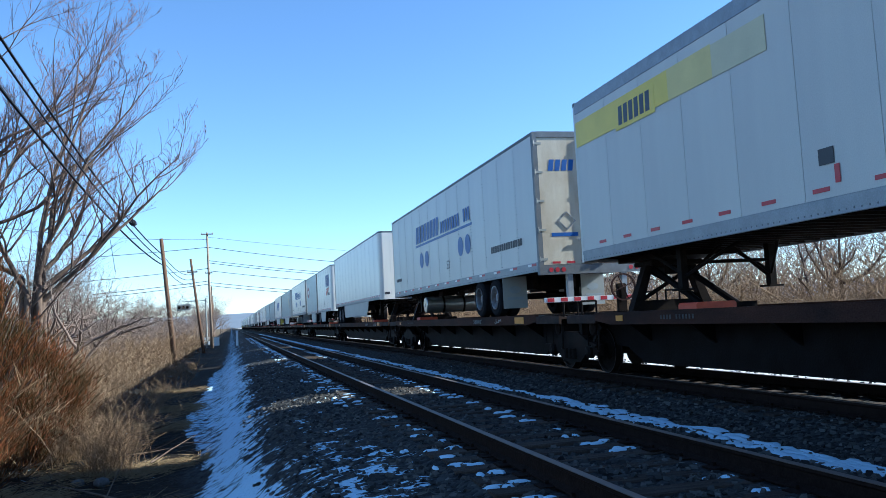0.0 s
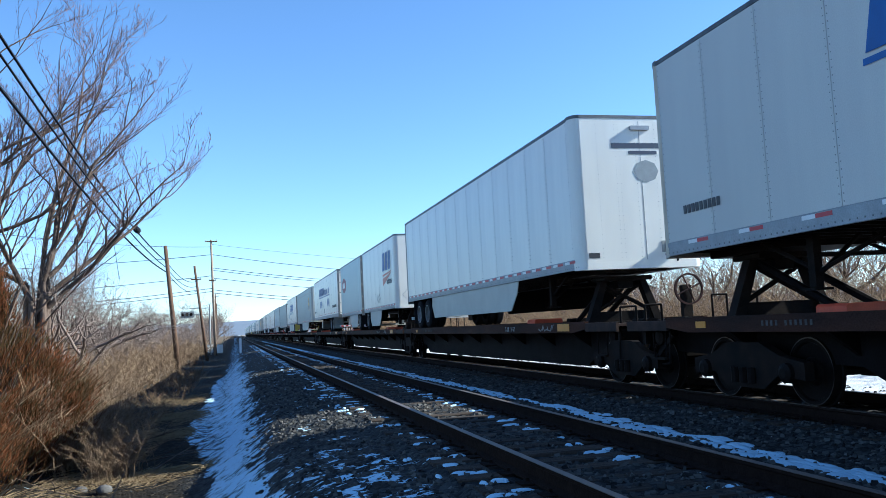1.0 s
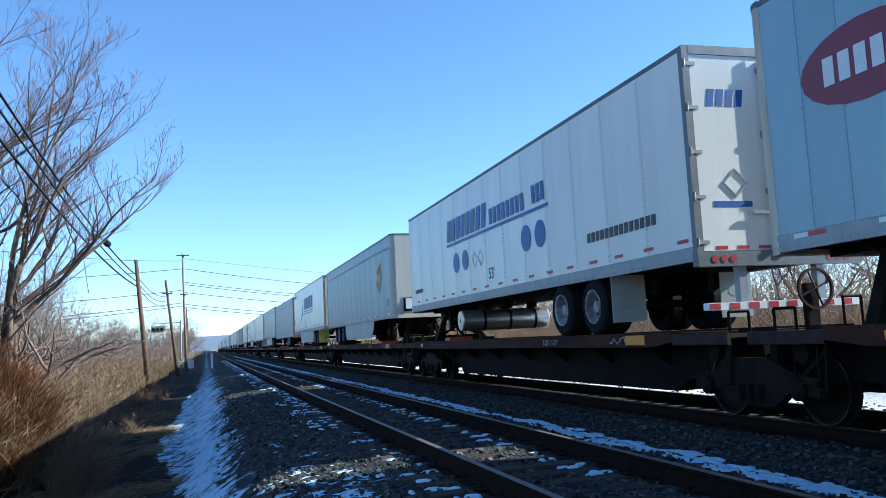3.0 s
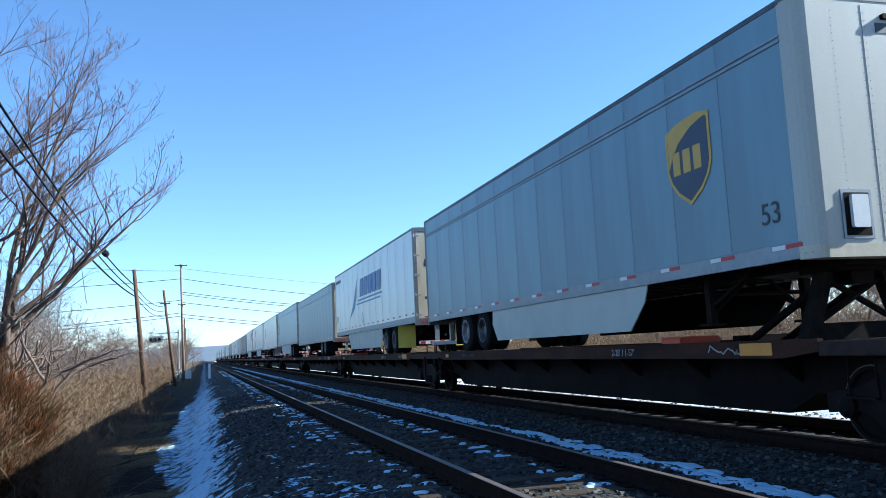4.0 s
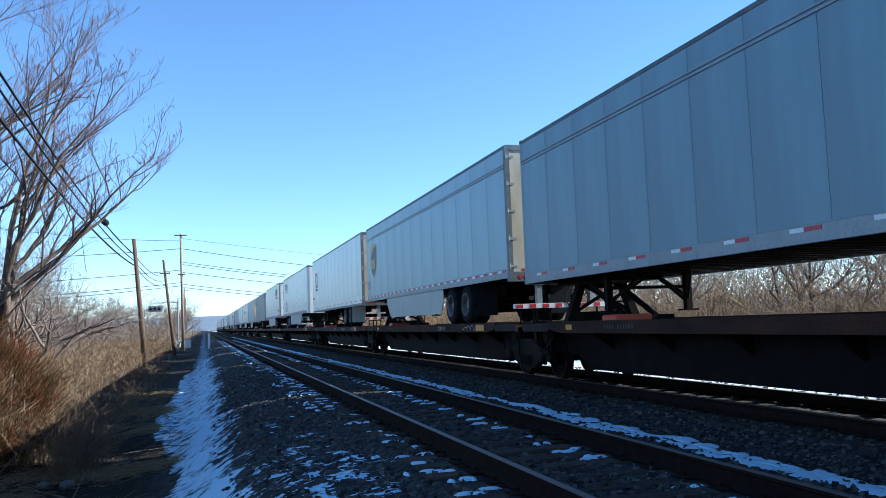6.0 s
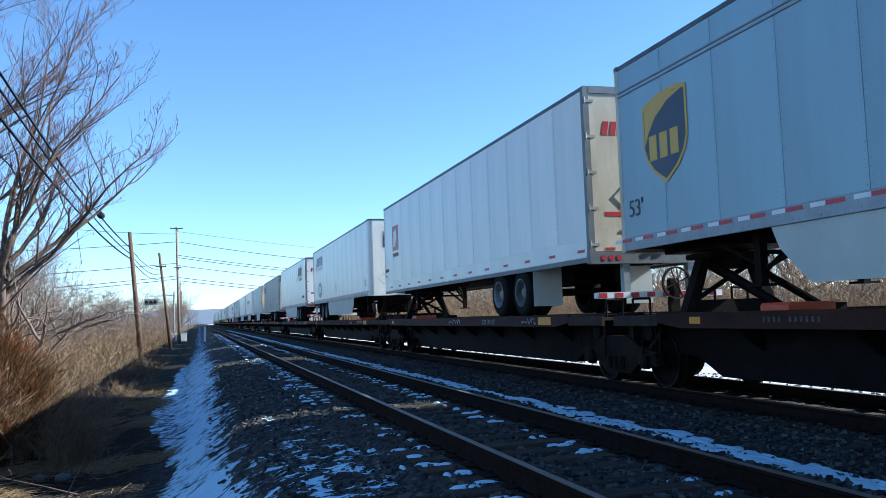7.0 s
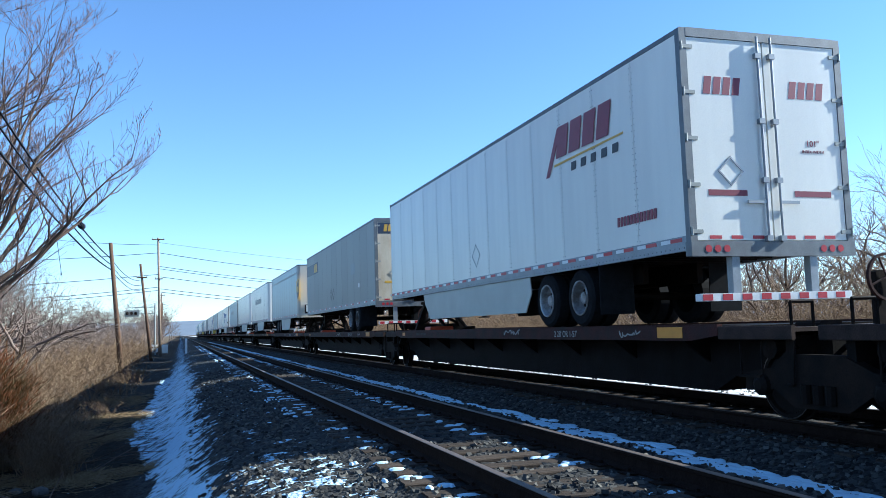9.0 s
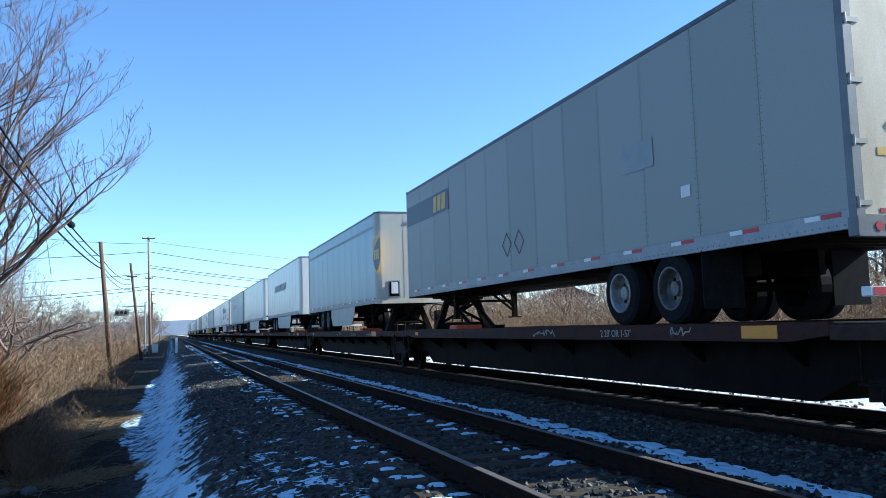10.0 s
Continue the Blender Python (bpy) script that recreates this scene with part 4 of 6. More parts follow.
            for k in range(9):
                part("number_bar", Mesh().slab([(-HALF + 0.055, e + 0.15), (-HALF + 0.12, e + 0.05), (-HALF + 0.115, e + 0.045), (-HALF + 0.05, e + 0.145)], 2, zt - 0.35 - k * 0.15, zt - 0.24 - k * 0.15), M_INK, nose_ob)
        if kind == "":
            tb = plate("word_bar", -0.5, 0.72, 4.40, 4.50, M_NAVY, 0.005)
            plate("word_bar", -0.15, 0.45, 4.28, 4.35, M_NAVY, 0.005)
            part("round_badge", Mesh().slab([(0.2 + 0.26 * math.cos(i * 0.785), 3.95 + 0.22 * math.sin(i * 0.785)) for i in range(8)], 1, e - 0.006, e - 0.001), M_GREYDECAL, nose_ob)
            plate("yellow_sticker", 0.78, 0.9, zb + 0.52, zb + 0.6, M_GOLD, 0.005)
            plate("number_plate_bar", -HALF + 0.2, -HALF + 0.42, zb + 0.2, zb + 0.3, M_INK, 0.004)
            for k in range(7):
                part("number_bar", Mesh().slab([(-HALF + 0.055, e + 0.15), (-HALF + 0.12, e + 0.05), (-HALF + 0.115, e + 0.045), (-HALF + 0.05, e + 0.145)], 2, zt - 0.5 - k * 0.17, zt - 0.38 - k * 0.17), M_INK, nose_ob)
    # doors
    d = L if nose == "near" else 0.0
    o = 1 if nose == "near" else -1          # outwards
    ex = lambda a, b: sorted((d + o * a, d + o * b))
    fr = Mesh()
    for s in (-1, 1):
        fr.box(*sorted((s * (HALF + 0.005), s * (HALF - 0.10))), *ex(-0.1, 0.0), zb - 0.05, zt, 0.01)
    fr.box(-HALF + 0.1, HALF - 0.1, *ex(-0.1, 0.002), zt - 0.12, zt + 0.004, 0.01)
    fr.box(-HALF - 0.007, HALF + 0.007, *ex(-0.12, 0.015), zb - 0.08, zb + 0.12, 0.01)
    frame_ob = part("door_frame", fr, M_FRAME, tr)
    lamps = Mesh()
    for s in (-1, 1):
        for k in range(3):
            lamps.lathe((s * (1.05 - k * 0.14), d + o * 0.016, zb + 0.02), 1, [(-0.004, 0.05), (0.012, 0.045)], 10)
    part("tail_lamps", lamps, M_RED, frame_ob)
    if nose == "far" and kind == "shield_roll":
        for k in range(7):
            h = (zt - zb - 0.5) / 7
            part("door_slat", Mesh().box(-HALF + 0.11, HALF - 0.11, *ex(-0.09, -0.04), zb + 0.13 + k * h, zb + 0.13 + (k + 1) * h - 0.012, 0.008), M_CREAM, tr)
        part("door_opening", Mesh().box(-HALF + 0.11, HALF - 0.11, *ex(-0.095, -0.09), zb + 0.1, zt - 0.12), M_BLACK, tr)
    else:
        for s in (-1, 1):
            a, b = sorted((s * 0.012, s * (HALF - 0.105)))
            door = part("rear_door", Mesh().box(a, b, *ex(-0.06, -0.012), zb + 0.13, zt - 0.125, 0.006), endmat, tr)
            for rx in (0.11,):
                rod = Mesh().tube((s * rx, d + o * 0.03, zb + 0.1), (s * rx, d + o * 0.03, zt - 0.06), 0.017, n=8)
                for hz in (0.12, 0.9, 1.7, 2.6):
                    rod.box(s * rx - 0.045, s * rx + 0.045, *ex(-0.012, 0.05), zb + hz, zb + hz + 0.07)
                rod.box(*sorted((s * rx, s * (rx + 0.3))), *ex(0.02, 0.04), zb + 0.62, zb + 0.66)
                part("lock_rod", rod, M_RAIL_ALU, door, "galvanised door lock rod")
            for k in range(5):
                hz = zb + 0.22 + k * (zt - zb - 0.5) / 4
                part("hinge", Mesh().box(*sorted((s * (HALF - 0.19), s * (HALF + 0.0))), *ex(-0.012, 0.006), hz, hz + 0.05, 0.006).tube((s * (HALF - 0.02), d + o * 0.008, hz - 0.025), (s * (HALF - 0.02), d + o * 0.008, hz + 0.085), 0.014, n=8), M_GREYBOX, door)
            dt = Mesh()
            for i in range(3):
                c = s * (0.25 + i * 0.33)
                dt.slab([(c - 0.09, zb + 0.15), (c + 0.09, zb + 0.15), (c + 0.09, zb + 0.195), (c - 0.09, zb + 0.195)], 1, *ex(-0.012, -0.008))
            part("door_tape", dt, M_RED, door)
            if s < 0 and o < 0:
                ph = Mesh()
                for poly in diamond(-0.62, zb + 1.05, 0.2, 0.02):
                    ph.slab(poly, 1, *ex(-0.012, 0.0))
                part("placard_holder", ph, M_RAIL_ALU, door)
            if s > 0 and kind == "maroon_slant":
                lettering("width_mark", '101"', 0.12, M_MAROON, door, d + o * -0.008, zb + 1.42, 0.62, flip=True)
                lettering("width_words", "INSIDE WIDTH", 0.055, M_MAROON, door, d + o * -0.008, zb + 1.33, 0.55, flip=True)
            if kind in ("maroon_slant", "dots", "slant", "corner_band", "arrow"):
                dm = {"maroon_slant": M_MAROON, "dots": M_BLUE, "slant": M_NAVY, "corner_band": M_GOLD, "arrow": M_RED}[kind]
                lb = Mesh()
                c = s * 0.68
                zt2 = {"slant": 3.9, "corner_band": 4.62}.get(kind, 4.28)
                for i in range(4):
                    aa = c - 0.3 + i * 0.15
                    lb.slab([(aa, zt2 - 0.12), (aa + 0.11, zt2 - 0.12), (aa + 0.15, zt2 + 0.12), (aa + 0.04, zt2 + 0.12)], 1, *ex(-0.012, -0.008))
                part("lettering", lb, dm, door)
                part("web_lettering", Mesh().slab([(c - 0.3, zb + 0.72), (c + 0.3, zb + 0.72), (c + 0.3, zb + 0.8), (c - 0.3, zb + 0.8)], 1, *ex(-0.012, -0.008)), dm, door)
                if kind == "corner_band":
                    part("colour_band", Mesh().slab([(c - 0.5, 4.42), (c + 0.5, 4.42), (c + 0.5, 4.8), (c - 0.5, 4.8)], 1, *ex(-0.012, -0.010)), M_NAVY, door)
    gd = Mesh().box(-1.2, 1.2, *ex(-0.12, 0.0), zb - 0.66, zb - 0.56, 0.01)
    guard = part("rear_bumper", gd, M_WTAPE, tr, "bumper bar with red and white tape")
    rs = Mesh()
    for i in range(8):
        rs.box(-1.17 + i * 0.3, -1.02 + i * 0.3, *ex(0.0, 0.004), zb - 0.65, zb - 0.57)
    part("tape_stripes", rs, M_RED, guard)
    for s in (-1, 1):
        part("bumper_post", Mesh().box(s * 0.62 - 0.06, s * 0.62 + 0.06, *ex(-0.14, -0.02), zb - 0.56, zb - 0.05), M_RAIL_ALU, guard)
    return tr


MARK_AT = {"dots": (7.7, 2.5), "shield_far": (0.42, 2.58), "shield_mid": (15.2, 2.45), "grey_slant": (15.2, 2.45), "slant": (0.55, 2.72)}


def rail_truck(parent, y):
    """A two-axle truck: side frames with spring nests, wheelsets and a bolster."""
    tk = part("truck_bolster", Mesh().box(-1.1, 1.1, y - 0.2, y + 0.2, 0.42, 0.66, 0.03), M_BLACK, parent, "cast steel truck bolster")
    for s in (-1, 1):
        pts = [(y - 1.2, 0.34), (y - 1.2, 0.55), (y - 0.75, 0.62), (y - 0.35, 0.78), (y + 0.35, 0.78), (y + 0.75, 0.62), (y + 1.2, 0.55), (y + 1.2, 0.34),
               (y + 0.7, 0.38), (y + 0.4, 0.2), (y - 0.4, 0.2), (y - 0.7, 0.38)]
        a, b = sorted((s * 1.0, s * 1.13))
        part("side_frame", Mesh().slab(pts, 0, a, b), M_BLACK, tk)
        sp = Mesh()
        for k in (-0.18, 0.0, 0.18):
            sp.tube((s * 1.145, y + k, 0.26), (s * 1.145, y + k, 0.46), 0.06, n=8)
        part("spring_nest", sp, M_WHEEL, tk)
        for w in (-0.89, 0.89):
            part("bearing_cap", Mesh().lathe((s * 1.12, y + w, 0.42), 0, [(-0.03, 0.13), (s * 0.06, 0.12), (s * 0.09, 0.06)] if s > 0 else [(0.03, 0.13), (-0.06, 0.12), (-0.09, 0.06)], 14), M_WHEEL, tk)
    for w in (-0.89, 0.89):
        part("axle", Mesh().tube((-0.72, y + w, 0.42), (0.72, y + w, 0.42), 0.08), M_WHEEL, tk)
        for s in (-1, 1):
            wh = part("wheel", Mesh().lathe((s * 0.75, y + w, 0.42), 0, [(-0.07 * s, 0.14), (-0.07 * s, 0.45), (-0.04 * s, 0.45), (-0.035 * s, 0.42), (0.065 * s, 0.415), (0.065 * s, 0.36), (0.03 * s, 0.34), (0.02 * s, 0.18), (0.07 * s, 0.15), (0.07 * s, 0.06)], 32), M_WHEEL, tk, "worn steel railway wheel")
    for w in (-0.89, 0.89):
        part("tread_edge", Mesh().hoop((-0.75 - 0.066, y + w, 0.42), 0, [(0.0, 0.414), (0.002, 0.414), (0.002, 0.40), (0.0, 0.40)], 32), M_WHEELRIM, tk)


ARM = {s: Mesh().slab([(s * 1.2, 0.93), (s * 0.78, 0.62), (s * 0.78, 1.05), (s * 1.2, 1.05)], 1, -0.03, 0.03).data("cross_arm", M_CAR) for s in (-1, 1)}


def build_car(S0, S1, hitch_at, mat, label, head=0.0, tail=0.0):
    """One unit of an articulated spine car between two trucks: centre sill, wheel platforms, side channels, hitch."""
    L = S1 - S0
    car = thing("spine_car", pose(TRAIN_X, S0, 0), label, "flat railcar", "spine cars of the freight train")
    b = 2.3 + tail
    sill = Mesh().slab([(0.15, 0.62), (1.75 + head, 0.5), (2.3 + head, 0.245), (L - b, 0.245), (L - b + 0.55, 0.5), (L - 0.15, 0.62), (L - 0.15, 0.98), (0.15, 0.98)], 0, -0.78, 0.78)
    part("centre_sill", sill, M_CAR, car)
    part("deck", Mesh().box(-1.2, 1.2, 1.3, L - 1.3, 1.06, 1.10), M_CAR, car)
    for s in (-1, 1):
        a, b = sorted((s * 1.2, s * 1.275))
        ch = part("side_channel", Mesh().slab([(1.5, 0.99), (2.1, 0.92), (L - 2.1, 0.92), (L - 1.5, 0.99), (L - 1.5, 1.13), (1.5, 1.13)], 0, a, b), mat, car, "rust-streaked steel side channel")
        if s < 0:
            part("amber_reflector", Mesh().box(-1.283, -1.275, 2.25, 2.85, 0.955, 1.10), M_ORANGEPLATE, ch)
            part("amber_reflector", Mesh().box(-1.283, -1.275, L - 2.6, L - 2.35, 0.98, 1.07), M_ORANGEPLATE, ch)
            lettering("loading_mark", "2 28' OR 1-57'" if mat is M_CARRED else "2-28' / 1-57'", 0.15, M_CHALK, ch, 6.2, 0.965, -1.279)
            nm = Mesh()
            for i in range(11):
                if i != 4:
                    nm.box(-1.280, -1.276, L - 3.9 - i * 0.09, L - 3.86 - i * 0.09, 0.995, 1.06)
            part("number_marks", nm, M_CHALKDIM, ch)
            gr = Mesh()
            rnd = random.Random(int(S0))
            for word in range(2 if mat is M_CARRED else 1):
                y, z = rnd.uniform(3.3, 4.4) + word * 5.2, 1.0
                for _ in range(rnd.randint(14, 24)):
                    y2, z2 = y - rnd.uniform(-0.03, 0.11), rnd.uniform(0.955, 1.1)
                    d = Vector((y2 - y, z2 - z)).normalized() * 0.009
                    gr.slab([(y - d.y, z + d.x), (y2 - d.y, z2 + d.x), (y2 + d.y, z2 - d.x), (y + d.y, z - d.x)], 0, -1.280, -1.276)
                    y, z = y2, z2
            part("scribble", gr, M_CHALK, ch)
    k = 2.4
    while k < L - 2:
        for s in (-1, 1):
            arm = part("cross_arm", ARM[s], None, car)
            arm.matrix_basis = pose(0, k, 0)
        k += 1.9
    # hitch: two legs, a strut and a head plate under the trailer's nose
    for h, way in hitch_at:
        st = part("hitch_stand", Mesh().box(-0.5, 0.5, h - 0.32, h + 0.32, 1.9, 1.985, 0.02).box(-0.16, 0.16, h - 0.16, h + 0.16, 1.75, 1.9), M_BLACK, car, "trailer hitch stand")
        for s in (-1, 1):
            part("hitch_leg", Mesh().slab([(s * 0.42 - 0.07, 1.9), (s * 0.42 + 0.07, 1.9), (s * 0.72 + 0.09, 1.1), (s * 0.72 - 0.09, 1.1)], 1, h - 0.09, h + 0.09), M_BLACK, st)
        part("hitch_web", Mesh().slab([(-0.62, 1.1), (0.62, 1.1), (0.55, 1.3), (-0.55, 1.3)], 1, h - 0.03, h + 0.03).tube((-0.62, h, 1.28), (0.42, h, 1.84), 0.04, n=6).tube((0.62, h, 1.28), (-0.42, h, 1.84), 0.04, n=6), M_BLACK, st)
        part("hitch_strut", Mesh().tube((-0.3, h, 1.86), (-0.3, h + way * 1.7, 1.1), 0.055).tube((0.3, h, 1.86), (0.3, h + way * 1.7, 1.1), 0.055).box(-0.5, 0.5, h + way * 1.7 - 0.08, h + way * 1.7 + 0.08, 1.1, 1.2), M_CAR, st)
        part("hitch_pad", Mesh().box(-1.1, -0.45, h + way * 2.4 - 0.25, h + way * 2.4 + 0.25, 1.1, 1.22, 0.03), M_PLASTIC, car, "orange-red plastic pad")
    # end fittings
    for y, s in ((0.45, 1), (L - 0.45, -1)):
        en = Mesh().box(-1.1, 1.1, y - 0.06, y + 0.06, 0.72, 0.98)
        for x, h in ((-1.05, 1.36), (0.75, 1.5)):
            part("grab_iron", Mesh().tube((x, y, 0.98), (x, y, h), 0.02, n=6).tube((x, y, h), (x + 0.3, y, h), 0.02, n=6).tube((x + 0.3, y, h), (x + 0.3, y, 0.98), 0.02, n=6), M_BLACK, car)
        part("brake_pipe", Mesh().tube((-0.9, y, 1.0), (-0.75, y + s * 0.5, 0.6), 0.03, n=6), M_BLACK, car)
        part("brake_rod", Mesh().tube((-0.7, y, 0.95), (-0.5, y - s * 0.6, 0.75), 0.03, n=6), M_WHEEL, car)
        part("end_beam", en, M_BLACK, car, "black steel end beam")
        part("valve_box", Mesh().box(-0.62, -0.3, y + s * 0.25 - 0.2, y + s * 0.25 + 0.2, 0.98, 1.14, 0.03), M_BLACK, car)
        part("step", Mesh().box(-1.2, -1.1, y + s * 0.6 - 0.2, y + s * 0.6 + 0.2, 0.5, 0.53).tube((-1.15, y + s * 0.6 - 0.19, 0.5), (-1.15, y + s * 0.6 - 0.19, 0.98), 0.012, n=5).tube((-1.15, y + s * 0.6 + 0.19, 0.5), (-1.15, y + s * 0.6 + 0.19, 0.98), 0.012, n=5), M_BLACK, car)
    bp = part("brake_stand", Mesh().box(0.16, 0.34, 0.42, 0.52, 0.95, 1.7, 0.02), M_BLACK, car)
    bw = Mesh().hoop((0.25, 0.36, 1.62), 1, [(-0.02, 0.28), (0.02, 0.28), (0.02, 0.25), (-0.02, 0.25)], 22)
    for k in range(4):
        a = k * 1.5708 + 0.4
        bw.tube((0.25, 0.36, 1.62), (0.25 + 0.26 * math.cos(a), 0.36, 1.62 + 0.26 * math.sin(a)), 0.014, n=5)
    part("brake_wheel", bw, M_CARRED, bp, "rusty hand brake wheel")
    part("articulation", Mesh().box(-0.3, 0.3, -0.6, 0.6, 0.66, 0.95, 0.05), M_BLACK, car)
    hose = Mesh()
    pts = [Vector((-0.95, 0.1 - 0.5 + 0.1 * i, 0.75 - 0.35 * math.sin(i / 10 * math.pi))) for i in range(11)]
    for a, b in zip(pts, pts[1:]):
        hose.tube(a, b, 0.022, n=6)
    part("air_hose", hose, M_RUBBER, car)
    rail_truck(car, head)
    if tail:
        rail_truck(car, L - tail)
    for y0, y1 in ((0.2, 1.5), (L - 1.5, L - 0.2)):
        pf = part("end_platform", Mesh().box(-1.22, 1.22, y0, y1, 1.03, 1.075), M_PLATFORM, car, "rust-brown steel end platform")
        part("platform_edge", Mesh().box(-1.27, -1.22, y0, y1, 0.94, 1.10, 0.01), M_PLATFORM, pf)
        m = (y0 + y1) / 2
        part("brake_cylinder", Mesh().lathe((-0.85, m, 0.84), 0, [(-0.22, 0.04), (-0.2, 0.13), (0.12, 0.13), (0.16, 0.05)], 14), M_BLACK, car)
        part("brake_lever", Mesh().slab([(m - 0.5, 0.86), (m - 0.44, 0.90), (m + 0.1, 0.52), (m + 0.05, 0.48)], 0, -1.08, -1.05), M_WHEEL, car)
        part("retainer_pipe", Mesh().tube((-1.16, m - 0.55, 0.93), (-1.16, m - 0.5, 0.45), 0.018, n=6).tube((-1.16, m - 0.5, 0.45), (-1.0, m + 0.1, 0.40), 0.018, n=6), M_BLACK, car)
    return car


M_CHALKDIM = material("worn_pale_marks", (0.10, 0.095, 0.09), 0.7, vary=0.4)
M_TANK = material("polished_tank", (0.5, 0.48, 0.45), 0.3, 0.85, vary=0.15, scale=4)
W, SV, SD, G = M_WHITE, M_SILVER, M_SLATE, M_GREYBOX
# start along the train, length, underside, top, nose end, paint, livery, skirt, mark, end paint, label
TRAILERS = [
    (-1.85, 16.15, 2.06, 5.0, "far", M_DULLWHITE, "band", False, "", None, "white trailer with a faded yellow band on a railcar"),
    (16.30, 16.15, 2.04, 5.0, "far", M_DULLWHITE, "dots", False, "53' ", M_CREAM, "white trailer with blue dots and underline, cream doors"),
    (35.50, 15.93, 2.10, 5.03, "near", W, "", True, "", None, "plain white trailer with dented white nose on a railcar"),
    (53.87, 8.53, 1.97, 4.93, "near", W, "wedge", True, "", None, "short white trailer with blue blocks and an orange wedge"),
    (63.00, 8.53, 1.97, 4.93, "far", SV, "oval", True, "", M_CREAM, "short ribbed silver trailer with an oval badge"),
    (72.90, 16.15, 2.05, 5.0, "far", W, "dots", False, "53'", None, "clean white trailer with blue dots and underline"),
    (91.75, 16.05, 2.00, 4.95, "near", SD, "shield_mid", True, "53", M_PALEGREY, "blue-grey trailer with a gold and navy shield, pale nose"),
    (109.25, 16.2, 2.05, 5.0, "far", W, "slant", True, "53'", M_CREAM, "white trailer with slanted blue blocks, grimy doors"),
    (126.35, 16.15, 1.90, 4.82, "far", SD, "shield_roll", False, "", None, "blue-grey trailer with a cream roll-up door"),
    (143.20, 16.15, 2.08, 4.95, "far", SV, "shield_far", True, "53'", M_CREAM, "pale blue-grey trailer with a gold and navy shield"),
    (160.30, 16.15, 2.05, 5.0, "far", W, "arrow", False, "", M_CREAM, "white trailer with a red square badge on a railcar"),
    (179.15, 16.15, 2.06, 5.0, "near", W, "grey_slant", True, "53", None, "white trailer with grey slanted blocks and round badge"),
    (199.10, 16.15, 2.08, 5.04, "far", W, "maroon_slant", True, "", None, "white trailer with maroon slanted blocks, white rear doors"),
    (217.30, 16.15, 2.02, 4.95, "far", G, "corner_band", False, "", M_CREAM, "weathered grey trailer with a navy band, cream doors"),
    (237.0, 13.72, 2.00, 4.95, "near", SV, "shield_mid", True, "", M_PALEGREY, "silver trailer with a shield and pale nose"),
    (253.9, 14.63, 2.05, 5.0, "near", W, "grey_word", True, "", None, "white trailer with faint grey lettering blocks"),
    (271.7, 16.15, 2.05, 5.0, "near", W, "", True, "", None, "plain white trailer riding on a railcar"),
    (289.5, 16.15, 2.05, 5.0, "far", SV, "grey_word", False, "", None, "silver trailer with grey blocks on a railcar"),
    (309.00, 16.15, 2.05, 5.0, "far", W, "dots", True, "", None, "white trailer with blue dots far down the train"),
    (327.20, 16.15, 2.05, 5.0, "near", W, "", True, "", None, "plain white trailer far down the train"),
    (345.30, 16.15, 2.05, 5.0, "far", SV, "", False, "", None, "plain silver trailer far down the train"),
    (363.40, 16.15, 2.05, 5.0, "far", W, "slant", True, "", None, "white trailer with blue blocks far down the train"),
    (381.60, 16.15, 2.05, 5.0, "near", W, "", True, "", None, "plain white trailer far down the train"),
    (399.80, 16.15, 2.05, 5.0, "far", G, "", False, "", None, "grey trailer far down the train"),
]
MOVING = []
for S, L, zb, zt, nose, body, kind, skirt, mark, endm, label in TRAILERS:
    ob = build_trailer(S, L, zb, zt, nose, body, kind, skirt=skirt, mark=mark, endmat=endm, label=label, seam=0.62 if kind == "oval" else 1.22, smooth_side=body in (SV, SD))
    MOVING.append((ob, S))
# the last trailers of the train repeat plain ones
for i in range(8):
    MOVING.append((copy_thing(MOVING[19 + i % 4][0], pose(TRAIN_X, 418.0 + i * 18.2, 0)), 418.0 + i * 18.2))

JOINTS = [-3.0, 15.3, 34.0, 52.75, 72.25, 90.4, 108.55, 125.85, 142.85, 159.85, 177.8, 197.2, 216.3, 235.1, 252.3, 270.1, 288.7, 307.3, 326.3, 344.4, 362.5, 380.7, 398.9, 417.0]
HITCH = {}
for S, L, zb, zt, nose, *_ in TRAILERS:
    k = max(i for i, j in enumerate(JOINTS) if j <= S + 2)
    HITCH.setdefault(k, []).append((S + 0.95 - JOINTS[k], 1) if nose == "near" else (S + L - 0.95 - JOINTS[k], -1))
for k in range(len(JOINTS) - 1):
    red = k in (9, 11, 12, 13)
    head, tail = {2: 0.3, 5: 0.4, 10: 0.9}.get(k, 0.0), {1: 3.2, 4: 2.9, 9: 2.0}.get(k, 0.0)
    ob = build_car(JOINTS[k], JOINTS[k + 1], HITCH.get(k, []), M_CARRED if red else M_CHANNEL,
                   "oxide-red steel spine car with chalk marks carrying a trailer" if red else "dark brown steel spine car carrying a road trailer", head, tail)
    MOVING.append((ob, JOINTS[k]))
for i in range(8):
    MOVING.append((copy_thing(MOVING[-1][0], pose(TRAIN_X, 417.0 + i * 18.2, 0)), 417.0 + i * 18.2))


